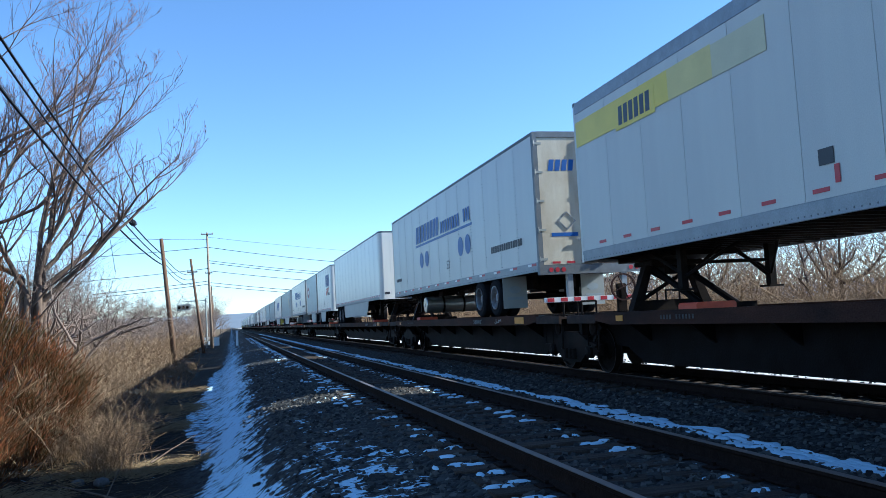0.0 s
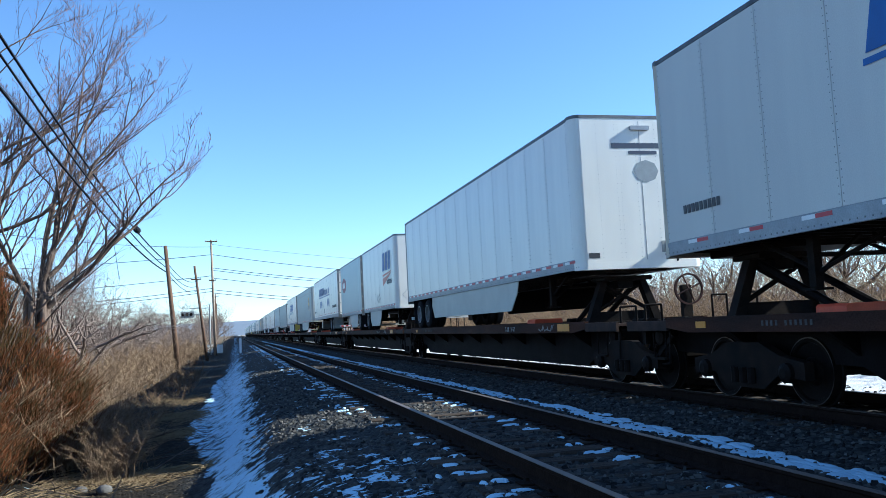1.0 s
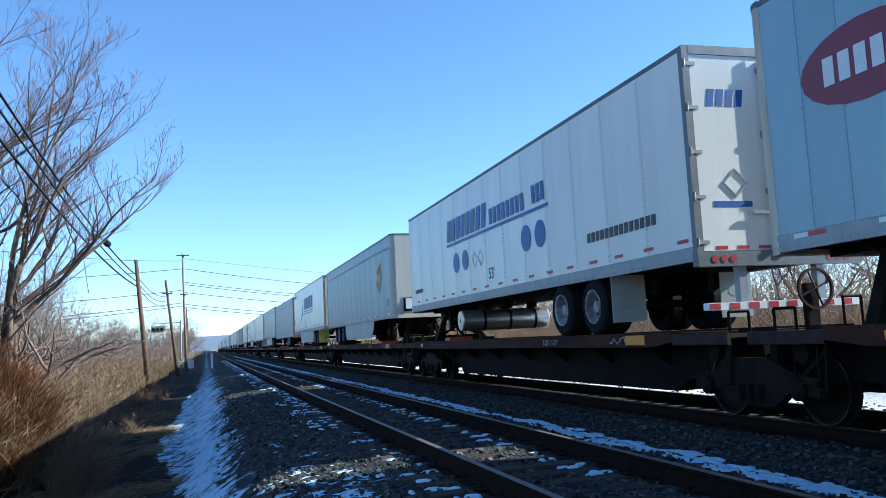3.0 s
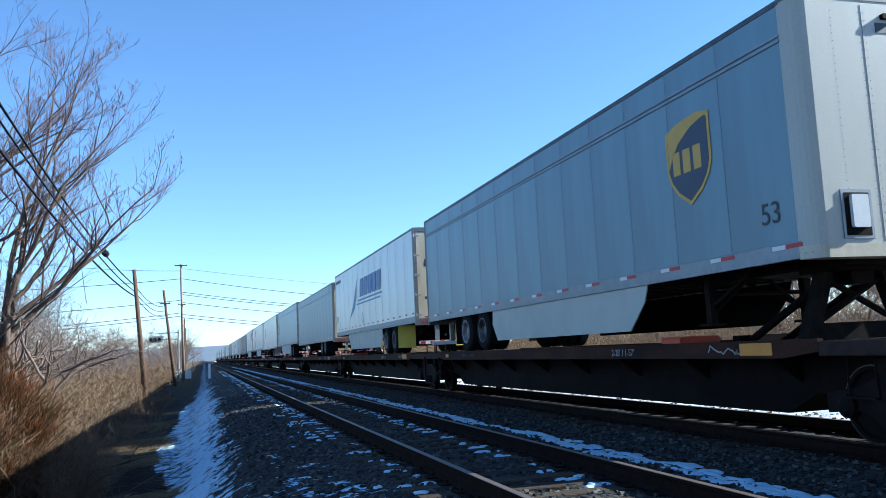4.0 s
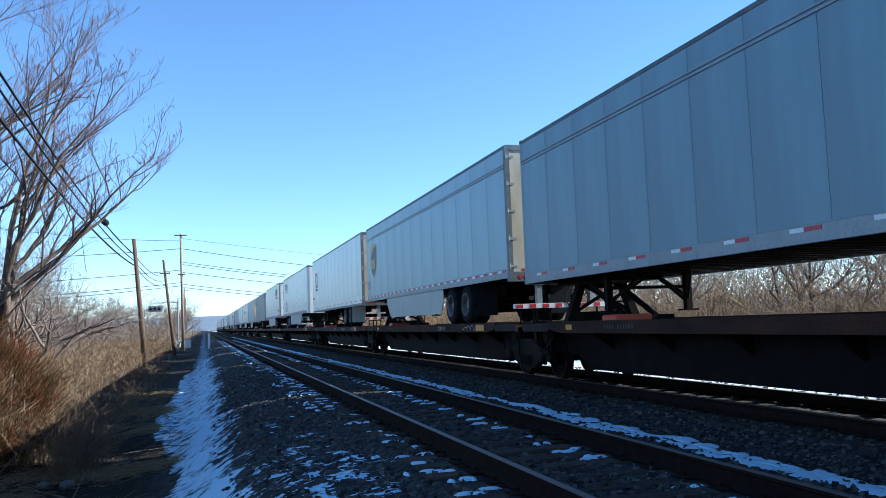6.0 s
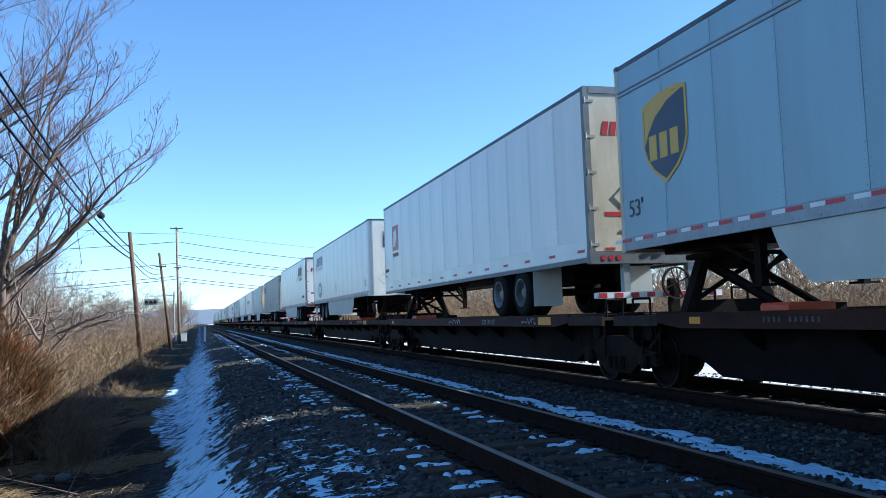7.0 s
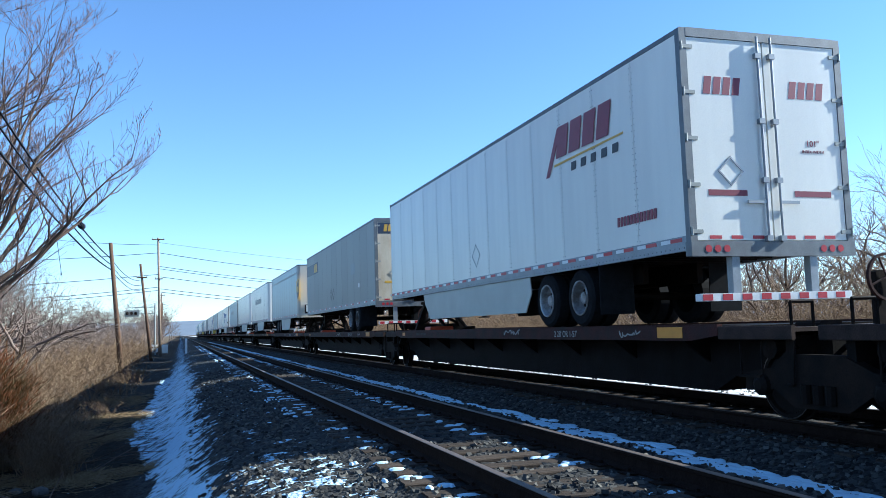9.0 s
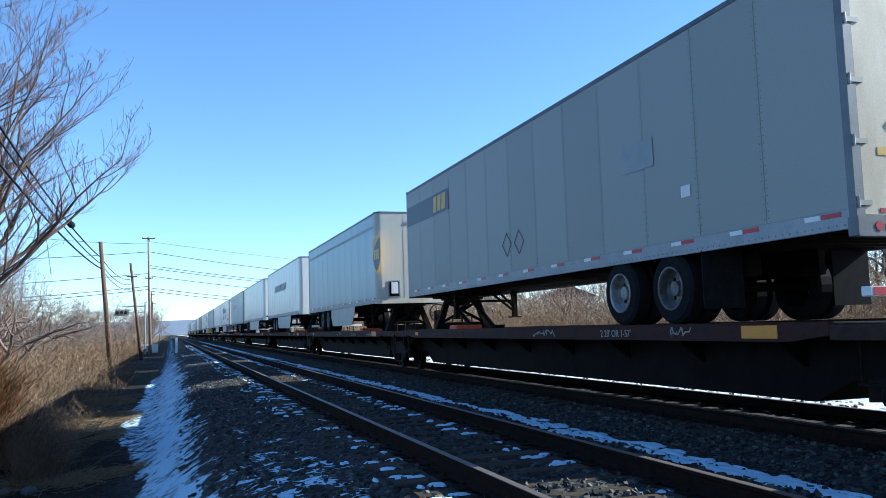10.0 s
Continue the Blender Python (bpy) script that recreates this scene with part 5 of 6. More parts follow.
# ---------------- bare trees and brush ----------------
def grow(rnd, p, d, length, r, level, out, bend=0.36, lift=0.02, kids=(3, 5), spread=0.75, ratio=0.68, last=4):
    """One limb in short pieces, with smaller limbs leaving it."""
    n = 5 if level < 2 else (4 if level < last else 3)
    step = length / n
    pos, way, rad = Vector(p), Vector(d).normalized(), r
    spots = []
    for i in range(n):
        way = (way + Vector((rnd.uniform(-1, 1), rnd.uniform(-1, 1), rnd.uniform(-1, 1))) * bend + Vector((0, 0, lift))).normalized()
        nxt = pos + way * step
        r2 = r * (1 - 0.72 * (i + 1) / n) if level >= 2 else r * (1 - 0.5 * (i + 1) / n)
        out.append((level, (*pos, *nxt, max(rad, 0.0055), max(r2, 0.004))))
        pos, rad = nxt, r2
        spots.append((pos.copy(), way.copy(), r2, (i + 1) / n))
    if level >= last:
        return
    for _ in range(rnd.randint(*kids)):
        q, w, rr, f = spots[rnd.randrange(1 if level else 2, n)]
        side = Vector((rnd.uniform(-1, 1), rnd.uniform(-1, 1), rnd.uniform(-0.25, 0.8))).normalized()
        grow(rnd, q, w * (1 - spread * 0.5) + side * spread, length * ratio * rnd.uniform(0.75, 1.1), max(0.004, min(rr, r * 0.62)), level + 1, out, bend, lift, kids, spread, ratio, last)
    q, w, rr, f = spots[-1]
    grow(rnd, q, w, length * ratio, max(rr, 0.004), level + 1, out, bend, lift, kids, spread, ratio, last)


def tree(name, x, y, stems, seed, label, bark, twig, height, r, lean=(0, 0, 0), group="", last=4, kids=(3, 5), spread=0.75, cut=1, fine=0.0):
    rnd = random.Random(seed)
    out = []
    for i in range(stems):
        a = rnd.uniform(0, 6.28)
        d = Vector((math.cos(a) * 0.22 * (stems > 1) + lean[0], math.sin(a) * 0.22 * (stems > 1) + lean[1], 1.0 + lean[2]))
        grow(rnd, (0.18 * math.cos(a) * (stems > 1), 0.18 * math.sin(a) * (stems > 1), -0.05), d, height * 0.42 * rnd.uniform(0.85, 1.1), r * rnd.uniform(0.75, 1.0), 0, out, last=last, kids=kids, spread=spread)
    extra = random.Random(seed + 1)
    for k, s in list(out):
        if k >= last - 1 and extra.random() < fine:
            p, q = Vector(s[0:3]), Vector(s[3:6])
            w = ((q - p).normalized() * 0.5 + Vector((extra.uniform(-1, 1), extra.uniform(-1, 1), extra.uniform(-0.3, 0.9))) * 0.7).normalized()
            e = q + w * height * extra.uniform(0.012, 0.035)
            out.append((last, (*q, *e, 0.005, 0.0035)))
    t = thing(name, pose(x, y, ground_height(x, y)), label, "tree", group)
    part("trunk", sticks("trunk", [s for k, s in out if k <= cut], bark, 7), None, t)
    part("crown", sticks("crown", [s for k, s in out if k > cut], twig, 3), None, t, "bare branching twigs")
    return t


def branch(rnd, p, d, length, r, level, last, out):
    """A straight tapering branch that bends up a little, with long shoots leaving it mostly on its upper side."""
    n = (7, 6, 4, 3, 2)[level]
    pos, way, rad = Vector(p), Vector(d).normalized(), r
    step = length / n
    wob = (0.10, 0.12, 0.11, 0.10, 0.10)[level]
    for i in range(n):
        way = (way + Vector((rnd.gauss(0, wob), rnd.gauss(0, wob), rnd.gauss(0, wob) + (0.05, 0.05, 0.07, 0.06, 0.03)[level])).normalized() * 0.16 + Vector((rnd.gauss(0, wob), rnd.gauss(0, wob), rnd.gauss(0, wob)))).normalized()
        nxt = pos + way * step
        r2 = max(0.005, r * (1 - 0.85 * (i + 1) / n))
        out.append((level, (*pos, *nxt, max(rad, 0.006), r2)))
        if level < last and (i > 0 or level > 1):
            for _ in range(rnd.choice(((1, 2), (1, 1, 2), (1, 1, 2), (1,), (1,))[level])):
                side = way.cross(Vector((rnd.gauss(0, 1), rnd.gauss(0, 1), rnd.gauss(0, 1)))).normalized()
                side.z = abs(side.z) * 0.8 + 0.05
                q = pos.lerp(nxt, rnd.random())
                sub = length * rnd.uniform(0.3, 0.55) * (1.1 - 0.55 * i / n)
                branch(rnd, q, way * 0.75 + side * rnd.uniform(0.45, 0.85), sub, max(0.006, min(rad * 0.6, r * 0.45)), level + 1, last, out)
        pos, rad = nxt, r2
    if level >= last and rnd.random() < 0.10:
        out.append((5, (*pos, pos.x + rnd.uniform(-0.02, 0.02), pos.y, pos.z - rnd.uniform(0.05, 0.09), 0.010, 0.014)))


def limbed_tree(x, y, seed, label, limbs, stems, r):
    """A forked tree: straight stems from one root, and limbs (height, lean x, lean y, lift, length) that fan out of them."""
    rnd = random.Random(seed)
    out = []
    for dx, dy, length, rr in stems:
        branch(rnd, (dx * 0.6, dy * 0.6, -0.1), (dx * 0.35, dy * 0.35, 1.0), length, rr, 0, 3 if rr > 0.095 else 2, out)
    for h, lx, ly, lz, length in limbs:
        foot, p = Vector((lx * 0.12, ly * 0.12, -0.1)), Vector((lx * 0.45, ly * 0.45, h))
        mid = foot.lerp(p, 0.55) + Vector((rnd.gauss(0, 0.08), rnd.gauss(0, 0.08), 0))
        for a, b, ra, rb in ((foot, mid, r, r * 0.85), (mid, p, r * 0.85, r * 0.7)):
            out.append((0, (*a, *b, ra, rb)))
        branch(rnd, p, (lx, ly, lz), length, r * 0.7, 0, 3, out)
    t = thing("bare_tree", pose(x, y, ground_height(x, y)), label, "tree")
    part("trunk", sticks("trunk", [s for k, s in out if k <= 1], M_BARK, 7), None, t)
    part("crown", sticks("crown", [s for k, s in out if k > 1], M_TWIGRED, 3), None, t, "reddish-brown bare twigs with withered seed clusters")
    return t


M_TWIGRED = material("reddish_brown_twigs", (0.20, 0.13, 0.115), 0.9, vary=0.3, scale=2, tint=(0.075, 0.05, 0.048))
limbed_tree(-6.3, 30.0, 7, "large leafless tree with forked grey-brown stems beside the ditch",
            ((3.4, 0.62, -0.1, 0.80, 6.6), (3.9, 0.74, 0.15, 0.66, 5.9), (4.3, 0.46, -0.2, 0.88, 7.4), (4.0, 0.28, 0.2, 0.95, 9.2), (4.4, 0.66, 0.1, 0.55, 4.2),
             (3.6, -0.35, -0.3, 0.90, 8.8), (4.2, -0.75, 0.1, 0.62, 7.4), (3.2, 0.1, 0.5, 0.85, 7.5)),
            ((0.05, 0.1, 13.5, 0.10), (-0.5, -0.2, 12.0, 0.09)), 0.13)
limbed_tree(-9.4, 31.5, 18, "leafless tree with upright grey stems behind the ditch",
            ((5.5, 0.85, -0.2, 0.50, 6.5), (7.0, 0.7, 0.2, 0.75, 6.5), (5.0, 0.45, 0.3, 0.9, 8.0), (8.0, 0.9, -0.1, 0.35, 5.0), (4.5, -0.6, 0, 0.8, 7.0)),
            ((0.1, 0.0, 15.0, 0.12), (0.6, 0.1, 13.5, 0.10)), 0.12)
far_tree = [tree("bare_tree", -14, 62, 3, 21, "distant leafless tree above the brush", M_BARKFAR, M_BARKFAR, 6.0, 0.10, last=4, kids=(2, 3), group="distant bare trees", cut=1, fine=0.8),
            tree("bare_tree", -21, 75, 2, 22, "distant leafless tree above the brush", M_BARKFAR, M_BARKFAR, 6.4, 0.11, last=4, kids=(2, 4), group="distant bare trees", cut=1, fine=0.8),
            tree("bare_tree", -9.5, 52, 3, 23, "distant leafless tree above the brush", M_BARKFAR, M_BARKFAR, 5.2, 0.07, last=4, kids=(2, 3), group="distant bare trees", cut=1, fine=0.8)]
rnd = random.Random(31)
for x, y in ((-5.9, 31), (-7.3, 33.5), (-9.2, 35), (-6.4, 36), (-8.2, 38), (-9.6, 44), (-7.6, 47), (-11.5, 40), (-12.5, 55), (-12, 84), (-18, 96), (-26, 88), (-31, 110), (-8.5, 118), (-5.5, 150), (-3.8, 165), (-6.5, 172), (-9, 160), (-4.6, 190), (-2.9, 205), (-38, 130), (-23, 140), (-15, 128), (-45, 160), (-33, 170),
             (-11.5, 70), (-17, 66), (-24, 118), (-8, 205), (-6, 235)):
    f = far_tree[rnd.randrange(3)]
    copy_thing(f, pose(x, y, ground_height(x, y), 0, 0, rnd.uniform(0, 360)))
tall_tree = tree("bare_tree", -7, 245, 3, 24, "tall hazy leafless tree near the crossing", M_BARKFAR, M_BARKFAR, 11.0, 0.13, last=4, kids=(3, 4), group="distant bare trees", cut=1, fine=0.8)
for x, y in ((-4.6, 226), (-9.5, 252), (-6.0, 275), (-13, 205), (-17, 190), (-22, 214), (-29, 205), (-11, 300), (-36, 225), (-26, 250)):
    copy_thing(tall_tree, pose(x, y, ground_height(x, y), 0, 0, rnd.uniform(0, 360)))
right_tree = [tree("bare_tree", 20.5, 19.5, 2, 41, "leafless tree in the woods beyond the train", M_BARK, M_BARKFAR, 8.0, 0.12, last=4, kids=(2, 3), group="woods beyond the train"),
              tree("bare_tree", 25, 30, 1, 42, "leafless tree in the woods beyond the train", M_BARK, M_BARKFAR, 8.5, 0.15, last=4, kids=(3, 4), group="woods beyond the train"),
              tree("bare_tree", 21, 26, 2, 43, "leafless tree in the woods beyond the train", M_BARK, M_BARKFAR, 7.0, 0.10, last=4, kids=(2, 3), group="woods beyond the train")]
for i in range(18):
    y = 10 + i * 7.0 + rnd.uniform(-2, 2)
    x = 19 + rnd.random() * 9 + y * 0.05
    copy_thing(right_tree[i % 3], pose(x, y, ground_height(x, y), 0, 0, rnd.uniform(0, 360)))


def brush(name, spots, mat, label, seed, stems=(7, 12), tall=(1.0, 2.0), r=0.007, splay=0.55, twigs=5, category="brush", sides=3):
    """Thickets: arching stems with side twigs, rooted at the given spots (x, y, size)."""
    rnd = random.Random(seed)
    segs = []
    for x, y, k in spots:
        z = ground_height(x, y)
        rr = r * max(1.0, y / 40)
        for _ in range(rnd.randint(*stems)):
            h = rnd.uniform(*tall) * k
            a = rnd.uniform(0, 6.283)
            s = rnd.uniform(0.1, splay)
            p = Vector((x + rnd.gauss(0, 0.2) * k, y + rnd.gauss(0, 0.2) * k, z))
            d = Vector((math.cos(a) * s, math.sin(a) * s, 1)).normalized()
            m = 4
            for i in range(m):
                d = (d + Vector((math.cos(a) * 0.13, math.sin(a) * 0.13, -0.06)) + Vector((rnd.gauss(0, 0.2), rnd.gauss(0, 0.2), rnd.gauss(0, 0.13)))).normalized()
                q = p + d * h / m
                segs.append((*p, *q, rr * (1 - i / 5), rr * (1 - (i + 1) / 5)))
                if i:
                    for _ in range(rnd.randint(1, twigs)):
                        b = rnd.uniform(0, 6.283)
                        t = (d * 0.6 + Vector((math.cos(b), math.sin(b), rnd.uniform(-0.2, 0.9))) * 0.8).normalized()
                        s0 = p.lerp(q, rnd.random())
                        e = s0 + t * h * rnd.uniform(0.08, 0.22)
                        segs.append((*s0, *e, rr * 0.5, rr * 0.25))
                p = q
    ob = new(name, sticks(name, segs, mat, sides))
    return tagged(ob, label, category, kind="stuff")


rnd = random.Random(77)
left = []
y = 15.0
while y < 130:
    for _ in range(9):
        x = -3.5 - abs(rnd.gauss(0, 1)) * (2.0 + y * 0.10)
        left.append((x, y + rnd.uniform(-0.8, 0.8), rnd.uniform(0.7, 1.25) * (1.05 if x < -4 else 0.75)))
    y += 0.62 * (1 + y / 60)
brush("roadside_brush", left, M_TWIG, "dense tan leafless brush along the ditch", 3, stems=(3, 6), tall=(0.9, 2.4), r=0.015, twigs=6, splay=0.95)
near_left = [(-2.75 - rnd.random() * 1.2, 16.8 + rnd.random() * 4.5, rnd.uniform(0.6, 1.0)) for _ in range(40)]
brush("ditch_shrubs", near_left, M_TWIG, "straggly tan shrubs at the edge of the ditch", 4, stems=(14, 20), tall=(0.9, 2.0), r=0.008, twigs=8, splay=0.6)
clump = [(-1.95 - rnd.random() * 0.5, 15.6 + rnd.random() * 1.2, rnd.uniform(0.7, 1.05)) for _ in range(12)]
brush("dry_grass_clump", clump, M_TWIG, "tall tan clump of dry stalks at the ditch", 41, stems=(16, 24), tall=(0.8, 1.5), r=0.006, twigs=3, splay=0.35)
edge = [(-2.0 - rnd.random() * 1.6, 24 + rnd.random() * 34, rnd.uniform(0.35, 0.7)) for _ in range(70)]
brush("ditch_edge_brush", edge, M_TWIG, "low twiggy brush at the foot of the snowy bank", 9, stems=(5, 8), tall=(0.7, 1.5), r=0.011, splay=0.9)
hedge = [(-6.5 - rnd.random() ** 0.8 * (4 + y * 0.22), y, rnd.uniform(0.7, 1.25)) for y in (45 + 105 * rnd.random() for _ in range(820))]
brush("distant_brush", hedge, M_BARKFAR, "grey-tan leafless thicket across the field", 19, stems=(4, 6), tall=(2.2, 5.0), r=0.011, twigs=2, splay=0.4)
right = []
for _ in range(700):
    y = 5 + 130 * rnd.random() ** 1.4
    right.append((15.2 + abs(rnd.gauss(0, 1)) * 4.5 + y * 0.03, y, rnd.uniform(0.7, 1.6)))
brush("woodland_brush", right, M_TWIG, "tangled tan vines and brush beyond the train", 6, stems=(6, 10), tall=(1.4, 3.4), r=0.016, splay=1.1, twigs=4)

back = [(23.0 + rnd.random() * 12 + y * 0.08, y, rnd.uniform(0.7, 1.3)) for y in (4 + 150 * rnd.random() ** 1.3 for _ in range(330))]
brush("woodland_thicket", back, M_BARKFAR, "tall grey-brown leafless thicket beyond the train", 23, stems=(4, 6), tall=(4.0, 7.0), r=0.03, twigs=3, splay=0.4)


def cedar(x, y, rx, ry, h, seed, count, label):
    """A shaggy evergreen shrub gone bronze: a stem with short limbs, and thousands of small upright sprays."""
    rnd = random.Random(seed)
    t = thing("cedar_bush", pose(x, y, ground_height(x, y)), label, "bush")
    limbs, sprays, inner = [], [], []
    for i in range(46):
        a, f = rnd.uniform(0, 6.283), rnd.random()
        limbs.append((0, 0, 0.1 + f * h * 0.55, rx * 0.8 * math.cos(a) * (1 - f * 0.6), ry * 0.8 * math.sin(a) * (1 - f * 0.6), 0.4 + h * (0.2 + 0.75 * f), 0.03, 0.008))
    limbs.append((0, 0, -0.1, 0, 0, h * 0.85, 0.08, 0.02))
    clumps = []
    for i in range(150):
        a, f = rnd.uniform(0, 6.283), rnd.random() ** 0.8
        w = math.sin(min(1.0, f * 1.25 + 0.18) * math.pi) ** 0.6
        k = rnd.uniform(0.72, 1.08)
        clumps.append((rx * w * k * math.cos(a), ry * w * k * math.sin(a), 0.15 + h * f * 0.93, rnd.uniform(0.16, 0.34)))
    for i in range(count):
        cx, cy, cz, cr = clumps[rnd.randrange(len(clumps))]
        p = Vector((cx + rnd.gauss(0, cr * 0.6), cy + rnd.gauss(0, cr * 0.6), cz + rnd.gauss(0, cr * 0.8)))
        d = (Vector((p.x / rx, p.y / ry, 0)) * 0.55 + Vector((rnd.gauss(0, 0.35), rnd.gauss(0, 0.35), 0.75))).normalized()
        q = p + d * rnd.uniform(0.06, 0.2)
        # a quarter of the sprays, picked at random, go to the darkened set
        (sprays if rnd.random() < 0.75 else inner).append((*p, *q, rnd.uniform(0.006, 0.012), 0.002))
    part("stem", sticks("stem", limbs, M_BARK, 5), None, t)
    part("foliage", sticks("foliage", sprays, M_CEDAR, 3), None, t, "bronze-brown scaly sprays")
    part("inner_foliage", sticks("inner_foliage", inner, M_CEDARDARK, 3), None, t, "dull green sprays darkened as the bush's shaded inside")


# dull green, with the shade inside the bush put into the colour
M_CEDARDARK = material("shade_dark_green_cedar", (0.03, 0.032, 0.012), 0.9, vary=0.4, scale=3, tint=(0.06, 0.03, 0.012))
cedar(-4.35, 16.6, 1.6, 1.6, 3.75, 51, 34000, "shaggy bronze-brown cedar bush beside the ditch")
cedar(-4.4, 12.6, 1.3, 1.5, 3.0, 52, 15000, "smaller bronze-brown cedar bush beside the ditch")


def straw(name, spots, count, seed, label, mat, flat=0.12, size=(0.15, 0.45)):
    rnd = random.Random(seed)
    segs = []
    for _ in range(count):
        x, y, rx, ry = spots[rnd.randrange(len(spots))]
        x, y = x + rnd.uniform(-rx, rx), y + rnd.gauss(0, ry * 0.5)
        z = ground_height(x, y) + rnd.uniform(0.0, 0.06)
        a, l = rnd.gauss(0.3, 0.9), rnd.uniform(*size)
        segs.append((x, y, z, x + l * math.cos(a), y + l * math.sin(a), z + l * rnd.uniform(-0.02, flat * 2), 0.006, 0.003))
    return tagged(new(name, sticks(name, segs, mat, 3)), label, "dead grass", kind="stuff")


straw("dead_grass", [(-2.3, 15.6, 1.0, 0.9), (-1.2, 15.7, 0.7, 0.6), (-2.8, 19, 0.7, 1.0), (-1.9, 22, 0.7, 1.2), (-3.2, 13.4, 0.6, 1.2), (-1.6, 12.0, 0.6, 0.8), (-1.8, 27, 0.8, 2.0), (-2.2, 34, 0.9, 3.0)],
      5000, 13, "flattened straw-coloured dead grass in the ditch", M_STRAW)
straw("leaf_litter", [(-2.0, 12, 1.4, 5.0), (-2.0, 20, 1.3, 6.0), (-1.2, 9, 0.8, 3.0)], 2600, 14, "brown litter and twigs on the ditch floor", M_DIRT, 0.05, (0.04, 0.3))


def fallen(x, y, l, a, seed):
    rnd = random.Random(seed)
    out = []
    grow(rnd, (0, 0, 0.05), (math.cos(a), math.sin(a), 0.12), l, 0.022, 2, out, bend=0.12, lift=-0.01, kids=(2, 3), last=3)
    t = tagged(new("fallen_branch", sticks("fallen_branch", [s for k, s in out], M_BARK, 5)), "grey fallen branch lying in the ditch", "branch", "fallen branches", "stuff")
    t.matrix_basis = pose(x, y, ground_height(x, y) + 0.02)


for i, (x, y, l, a) in enumerate(((-2.4, 17.0, 1.6, 0.3), (-1.7, 13.2, 1.1, 2.6), (-2.2, 10.4, 1.3, 0.6), (-1.5, 16.2, 1.2, 1.0), (-2.6, 20.5, 1.4, -0.4))):
    fallen(x, y, l, a, 60 + i)
for i, (x, y, s) in enumerate(((-2.1, 14.6, 0.13), (-2.5, 14.9, 0.1), (-1.9, 11.2, 0.11), (-2.45, 10.6, 0.09), (-1.75, 9.7, 0.1))):
    m = Mesh().lathe((0, 0, 0), 1, [(-s, s * 0.3), (-s * 0.6, s * 0.8), (s * 0.1, s), (s * 0.7, s * 0.7), (s, s * 0.25)], 9)
    m.v = [(a * (1 + 0.2 * math.sin(7 * b + i)), b * 1.1, c * 0.7) for a, b, c in m.v]
    ob = part("rock", m, M_ROCK, None, smooth=True)
    ob.matrix_basis = pose(x, y, ground_height(x, y) + s * 0.4, 0, 0, i * 50)
    tagged(ob, "grey field stone lying in the ditch", "rock", "stones in the ditch")


# ---------------- poles and wires ----------------
def pole(x, y, top, r, label, arms=(), wood=M_POLE):
    z = ground_height(x, y)
    t = thing("utility_pole", pose(x, y, z - 0.1), label, "utility pole", "utility poles")
    tx, ty, tz = top[0] - x, top[1] - y, top[2] - z + 0.1
    part("shaft", Mesh().tube((0, 0, 0), (tx, ty, tz), r * 1.2, r * 0.8, 12), wood, t, smooth=True)
    for f, half, zz in arms:
        c = Vector((tx, ty, tz)) * f
        part("crossarm", Mesh().box(c.x - half, c.x + half, c.y - 0.16, c.y - 0.06, c.z - 0.06, c.z + 0.06), M_POLE, t)
        for s in (-0.9, 0.9):
            part("insulator", Mesh().tube((c.x + half * s, c.y - 0.11, c.z + 0.06), (c.x + half * s, c.y - 0.11, c.z + 0.22), 0.05, 0.035, 8), M_GREYBOX, t)
    return t


pole(-3.66, 58.0, (-4.35, 58.0, 7.35), 0.15, "leaning brown wooden utility pole with thick cables", [])
pole(-2.78, 88.0, (-3.82, 88.0, 8.4), 0.14, "leaning wooden utility pole behind the brush", [(0.86, 0.5, 0)])
pole(-2.44, 110.0, (-2.68, 110.0, 13.5), 0.16, "tall straight wooden utility pole with a short crossarm", [(0.985, 0.75, 0), (0.65, 0.45, 0)], M_POLEPALE)
pole(-4.2, 200.0, (-4.2, 200.0, 11.0), 0.14, "distant wooden utility pole beside the tracks", [(0.95, 0.8, 0)])
pole(-4.6, 232.0, (-4.6, 232.0, 10.0), 0.14, "distant wooden utility pole beside the tracks", [(0.95, 0.8, 0)])
pole(-4.6, 5.0, (-4.9, 5.0, 9.2), 0.15, "wooden utility pole that carries the near cables", [])


def wire(a, b, sag, r, label="thin black overhead wire", n=24):
    a, b = Vector(a), Vector(b)
    pts = [a.lerp(b, i / n) - Vector((0, 0, sag * 4 * (i / n) * (1 - i / n))) for i in range(n + 1)]
    m = Mesh()
    u = (b - a).cross(Vector((0, 0, 1))).normalized()
    w = Vector((0, 0, 1))
    for p in pts:
        m.v += [tuple(p + (u * math.cos(k * 1.2566) + w * math.sin(k * 1.2566)) * r) for k in range(5)]
    m.f = [[i * 5 + k, i * 5 + (k + 1) % 5, i * 5 + 5 + (k + 1) % 5, i * 5 + 5 + k] for i in range(n) for k in range(5)]
    return tagged(part("overhead_wire", m, M_CABLE), label, "wire", "overhead wires")


P1 = (-4.3, 58.0)
wire((*P1, 6.3), (-4.6, 5.0, 8.9), 0.9, 0.035, "thick black overhead cable")
wire((*P1, 5.9), (-4.6, 5.0, 8.5), 0.9, 0.03, "thick black overhead cable")
wire((*P1, 5.6), (-4.7, 5.0, 7.8), 0.9, 0.04, "thick black overhead cable")
for k, z in enumerate((6.3, 5.9, 5.6)):
    wire((*P1, z), (-3.6, 88.0, 6.9 - k * 0.5), 0.6, 0.025, "thick black overhead cable")
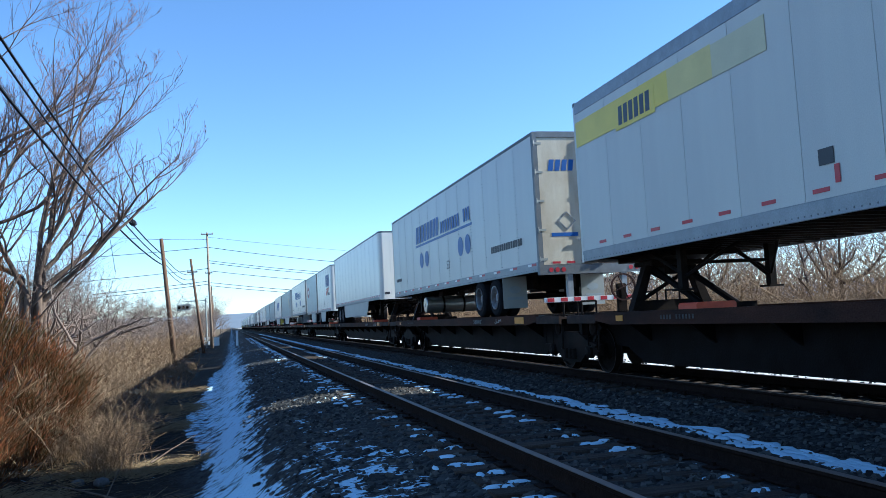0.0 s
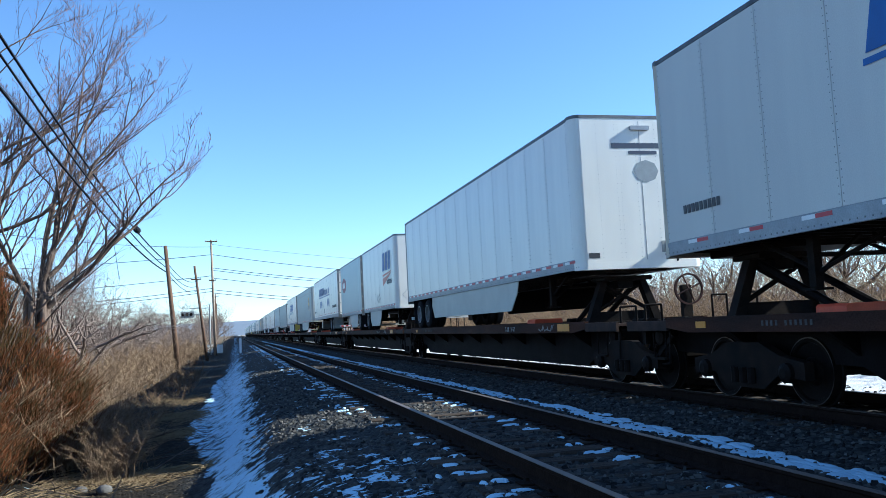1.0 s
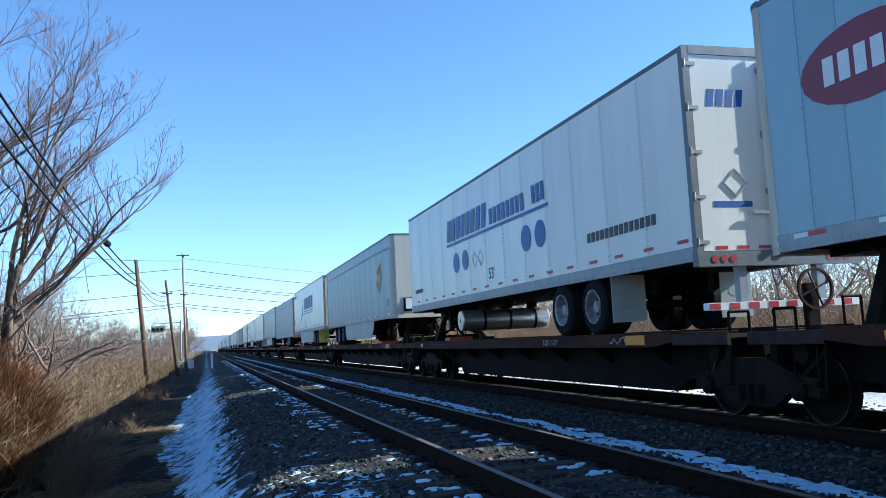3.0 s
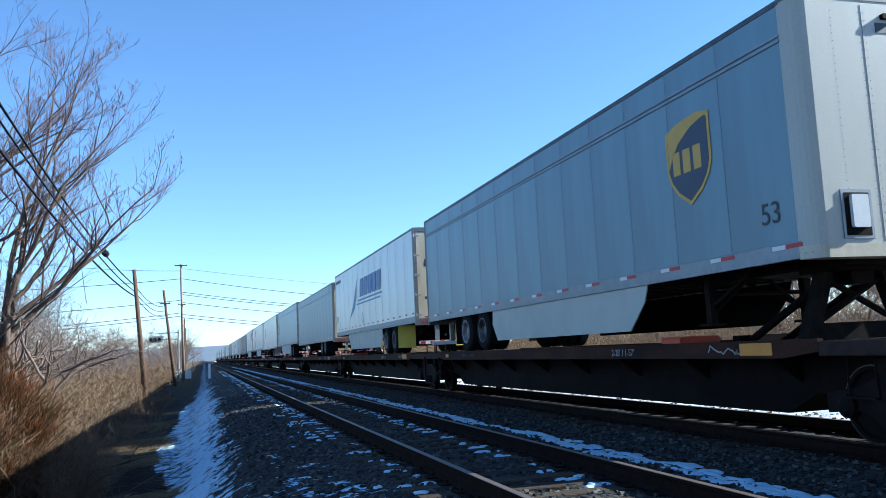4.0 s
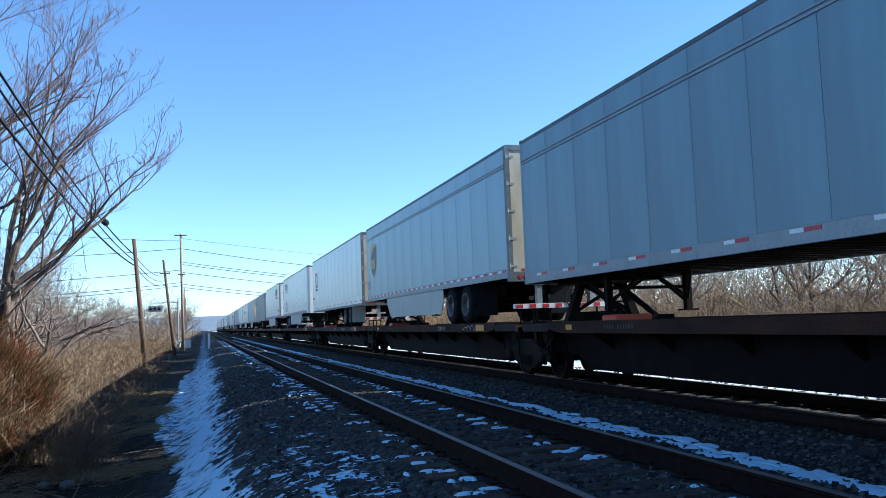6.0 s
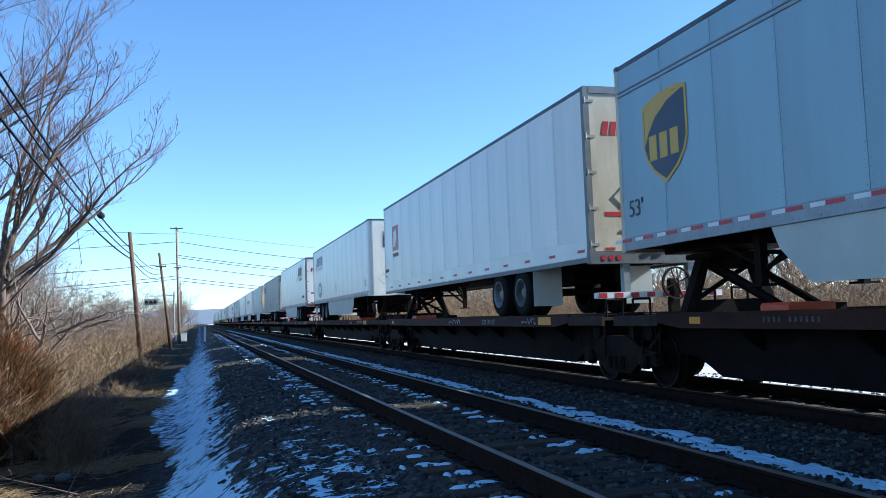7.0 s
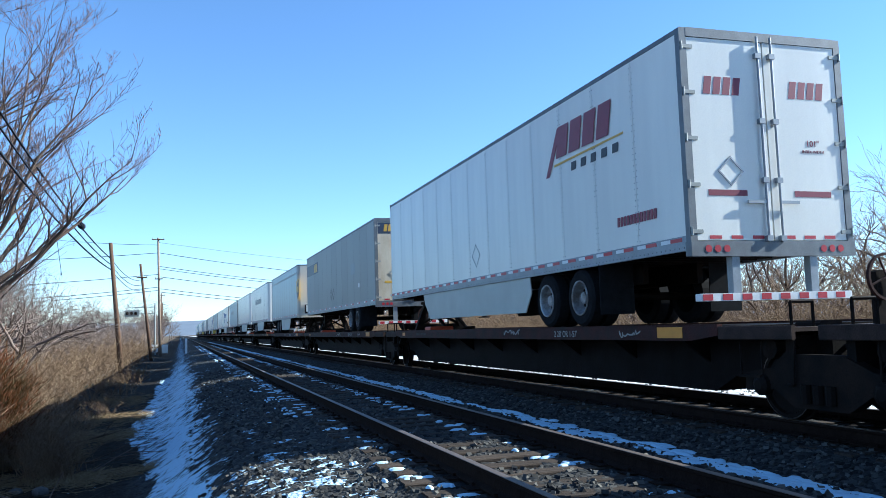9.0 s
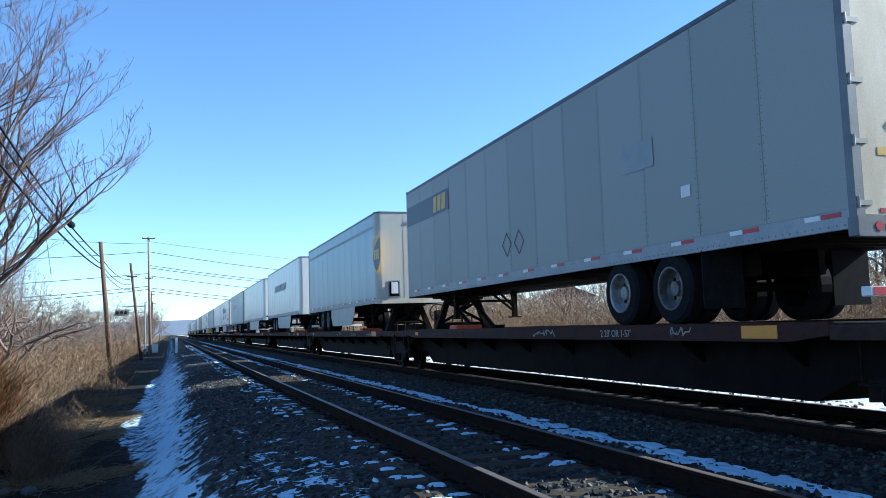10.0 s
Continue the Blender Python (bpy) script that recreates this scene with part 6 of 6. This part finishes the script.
for za, zb2, xb in ((11.6, 10.5, 60), (9.9, 9.0, 60), (9.6, 8.6, 60), (8.6, 7.6, 60), (7.1, 6.0, 60), (6.7, 5.6, 60)):
    wire((-2.6, 110.0, za), (xb, 150.0, zb2), 1.6, 0.034)
for za in (11.6, 8.9, 7.3, 6.9):
    wire((-2.6, 110.0, za), (-60, 75.0, za - 3.0), 1.2, 0.034)
wire((-2.6, 110.0, 12.6), (-30, 60.0, 11.5), 1.0, 0.025)
wire((-2.6, 110.0, 12.9), (80, 190.0, 15.0), 1.5, 0.018)
box = thing("splice_box", pose(-4.37, 41.5, 6.42, 4, 0, 2), "black splice enclosure hanging on the overhead cable", "cable box")
part("housing", Mesh().lathe((0, 0, -0.03), 1, [(-0.42, 0.05), (-0.36, 0.15), (0.3, 0.16), (0.36, 0.05)], 12), M_CABLE, box)
part("hanger", Mesh().box(-0.02, 0.02, -0.2, 0.2, 0.1, 0.2), M_CABLE, box)
drop = thing("hanging_wire", pose(-5.0, 40.0, 4.0), "loose wire end hanging from the cables", "wire")
part("strand", Mesh().tube((0, 0, 0), (-0.25, 0, 1.9), 0.012, n=5), M_CABLE, drop)

# marker post by the track
post = thing("marker_post", pose(0.45, 78.0, ground_height(0.45, 78.0)), "small white wooden post beside the track", "post")
part("shaft", Mesh().box(-0.1, 0.1, -0.1, 0.1, 0, 1.35, 0.02), M_WTAPE, post)
part("cap", Mesh().box(-0.13, 0.13, -0.13, 0.13, 1.35, 1.42, 0.02), M_GREYBOX, post)


# level crossing signal and cabinets
sig = thing("crossing_signal", pose(-3.1, 112.0, ground_height(-3.1, 112.0)), "cantilever crossing signal with a dark lamp board", "signal")
part("mast", Mesh().tube((0, 0, 0), (0, 0, 6.4), 0.10, n=10), M_GREYBOX, sig)
part("arm", Mesh().box(-3.4, 0, -0.05, 0.05, 5.2, 5.3).box(-2.6, 0, -0.05, 0.05, 6.0, 6.1), M_GREYBOX, sig)
board = part("lamp_board", Mesh().box(-3.6, -1.9, -0.12, -0.02, 4.9, 5.7, 0.05), M_GREYBOX, sig)
for i in range(3):
    part("lamp_hood", Mesh().lathe((-3.3 + i * 0.5, -0.2, 5.3), 1, [(-0.12, 0.2), (0.1, 0.17)], 12), M_BLACK, board)
for x, y, w, h in ((-2.2, 124, 0.9, 1.2), (-3.6, 128, 0.8, 1.1)):
    c = thing("relay_cabinet", pose(x, y, ground_height(x, y)), "pale metal relay cabinet by the crossing", "cabinet", "relay cabinets")
    part("housing", Mesh().box(-w / 2, w / 2, -0.4, 0.4, 0, h, 0.03), M_WHITE, c)
    part("door", Mesh().box(-w / 2 + 0.08, w / 2 - 0.08, -0.43, -0.404, 0.1, h - 0.1, 0.01), M_WHITE, c)
    part("roof", Mesh().box(-w / 2 - 0.06, w / 2 + 0.06, -0.46, 0.46, h, h + 0.07, 0.02), M_GREYBOX, c)


# ---------------- houses and distance ----------------
def house(x, y, w, d, h, rise, wall, label, turn=0):
    t = thing("house", pose(x, y, ground_height(x, y), 0, 0, turn), label, "house", "houses in the distance")
    part("wall", Mesh().box(-w / 2, w / 2, -d / 2, d / 2, 0, h), wall, t)
    part("roof", Mesh().extrude([(-w / 2 - 0.3, h), (w / 2 + 0.3, h), (0, h + rise)], -d / 2 - 0.3, d / 2 + 0.3), M_ROOF, t)
    for i in range(max(2, int(w / 2.4))):
        a = -w / 2 + 1.0 + i * 2.3
        if a + 1 > w / 2:
            break
        for k in range(max(1, int(h / 2.7))):
            win = part("window", Mesh().box(a, a + 0.95, -d / 2 - 0.05, -d / 2 - 0.002, 0.9 + k * 2.7, 2.2 + k * 2.7), M_WTAPE, t)
            part("pane", Mesh().box(a + 0.08, a + 0.87, -d / 2 - 0.06, -d / 2 - 0.052, 0.98 + k * 2.7, 2.12 + k * 2.7), M_GLASS, win)
    return t


house(-33, 255, 7, 8, 4.6, 1.8, M_HOUSEWALL, "small white house beyond the fields", 10)
house(-47, 300, 16, 9, 4.2, 1.5, M_HOUSEWALL, "long low pale building beyond the fields", 0)
house(-24, 205, 8, 7, 3.2, 1.4, M_BRICKRED, "low brick building behind bare trees", 5)
house(62, 124, 9, 8, 5.0, 2.0, M_HOUSEWALL, "pale house behind the bare woods", -25)


def hills():
    """A long low ridge closing the view."""
    v, f = [], []
    n = 160
    for i in range(n + 1):
        a = radians(-110 + 220 * i / n)
        r = 3200
        h = 62 + 34 * noise.noise((a * 3.0, 1.0, 0)) + 10 * noise.noise((a * 14, 2.0, 0))
        h *= 1.0 if a > -0.15 else 0.8
        for rr, hh in ((r, -30), (r + 250, h * 0.7), (r + 600, h)):
            v.append((rr * math.sin(a), rr * math.cos(a), hh))
    for i in range(n):
        for k in range(2):
            b = i * 3 + k
            f.append((b, b + 3, b + 4, b + 1))
    me = bpy.data.meshes.new("backdrop")
    me.from_pydata(v, [], f)
    me.polygons.foreach_set("use_smooth", [True] * len(f))
    me.materials.append(M_HILL)
    tagged(new("backdrop", me), "hazy blue wooded ridge on the horizon", "hill", kind="structure")


hills()


def far_woods():
    rnd = random.Random(90)
    segs = []
    for i in range(5200):
        side = rnd.random()
        y = rnd.uniform(240, 520)
        x = -8 - rnd.random() ** 0.8 * (y * 0.30) if side < 0.6 else 30 + rnd.random() * 160
        if side >= 0.6:
            y = rnd.uniform(60, 500)
        h = rnd.uniform(3, 7.5)
        z = ground_height(x, y)
        for k in range(4):
            a = rnd.uniform(0, 6.28)
            segs.append((x, y, z + h * k * 0.14, x + math.cos(a) * h * 0.2, y + math.sin(a) * h * 0.2, z + h * (0.45 + 0.18 * k), 0.07, 0.02))
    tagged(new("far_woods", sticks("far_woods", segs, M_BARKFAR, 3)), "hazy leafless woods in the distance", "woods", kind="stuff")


far_woods()


# ---------------- the train runs ----------------
def motions():
    steps = [i * 0.5 for i in range(21)]
    for ob, start in MOVING:
        walk(ob, [(t, pose(TRAIN_X, start - SPEED * t, 0)) for t in steps])


motions()
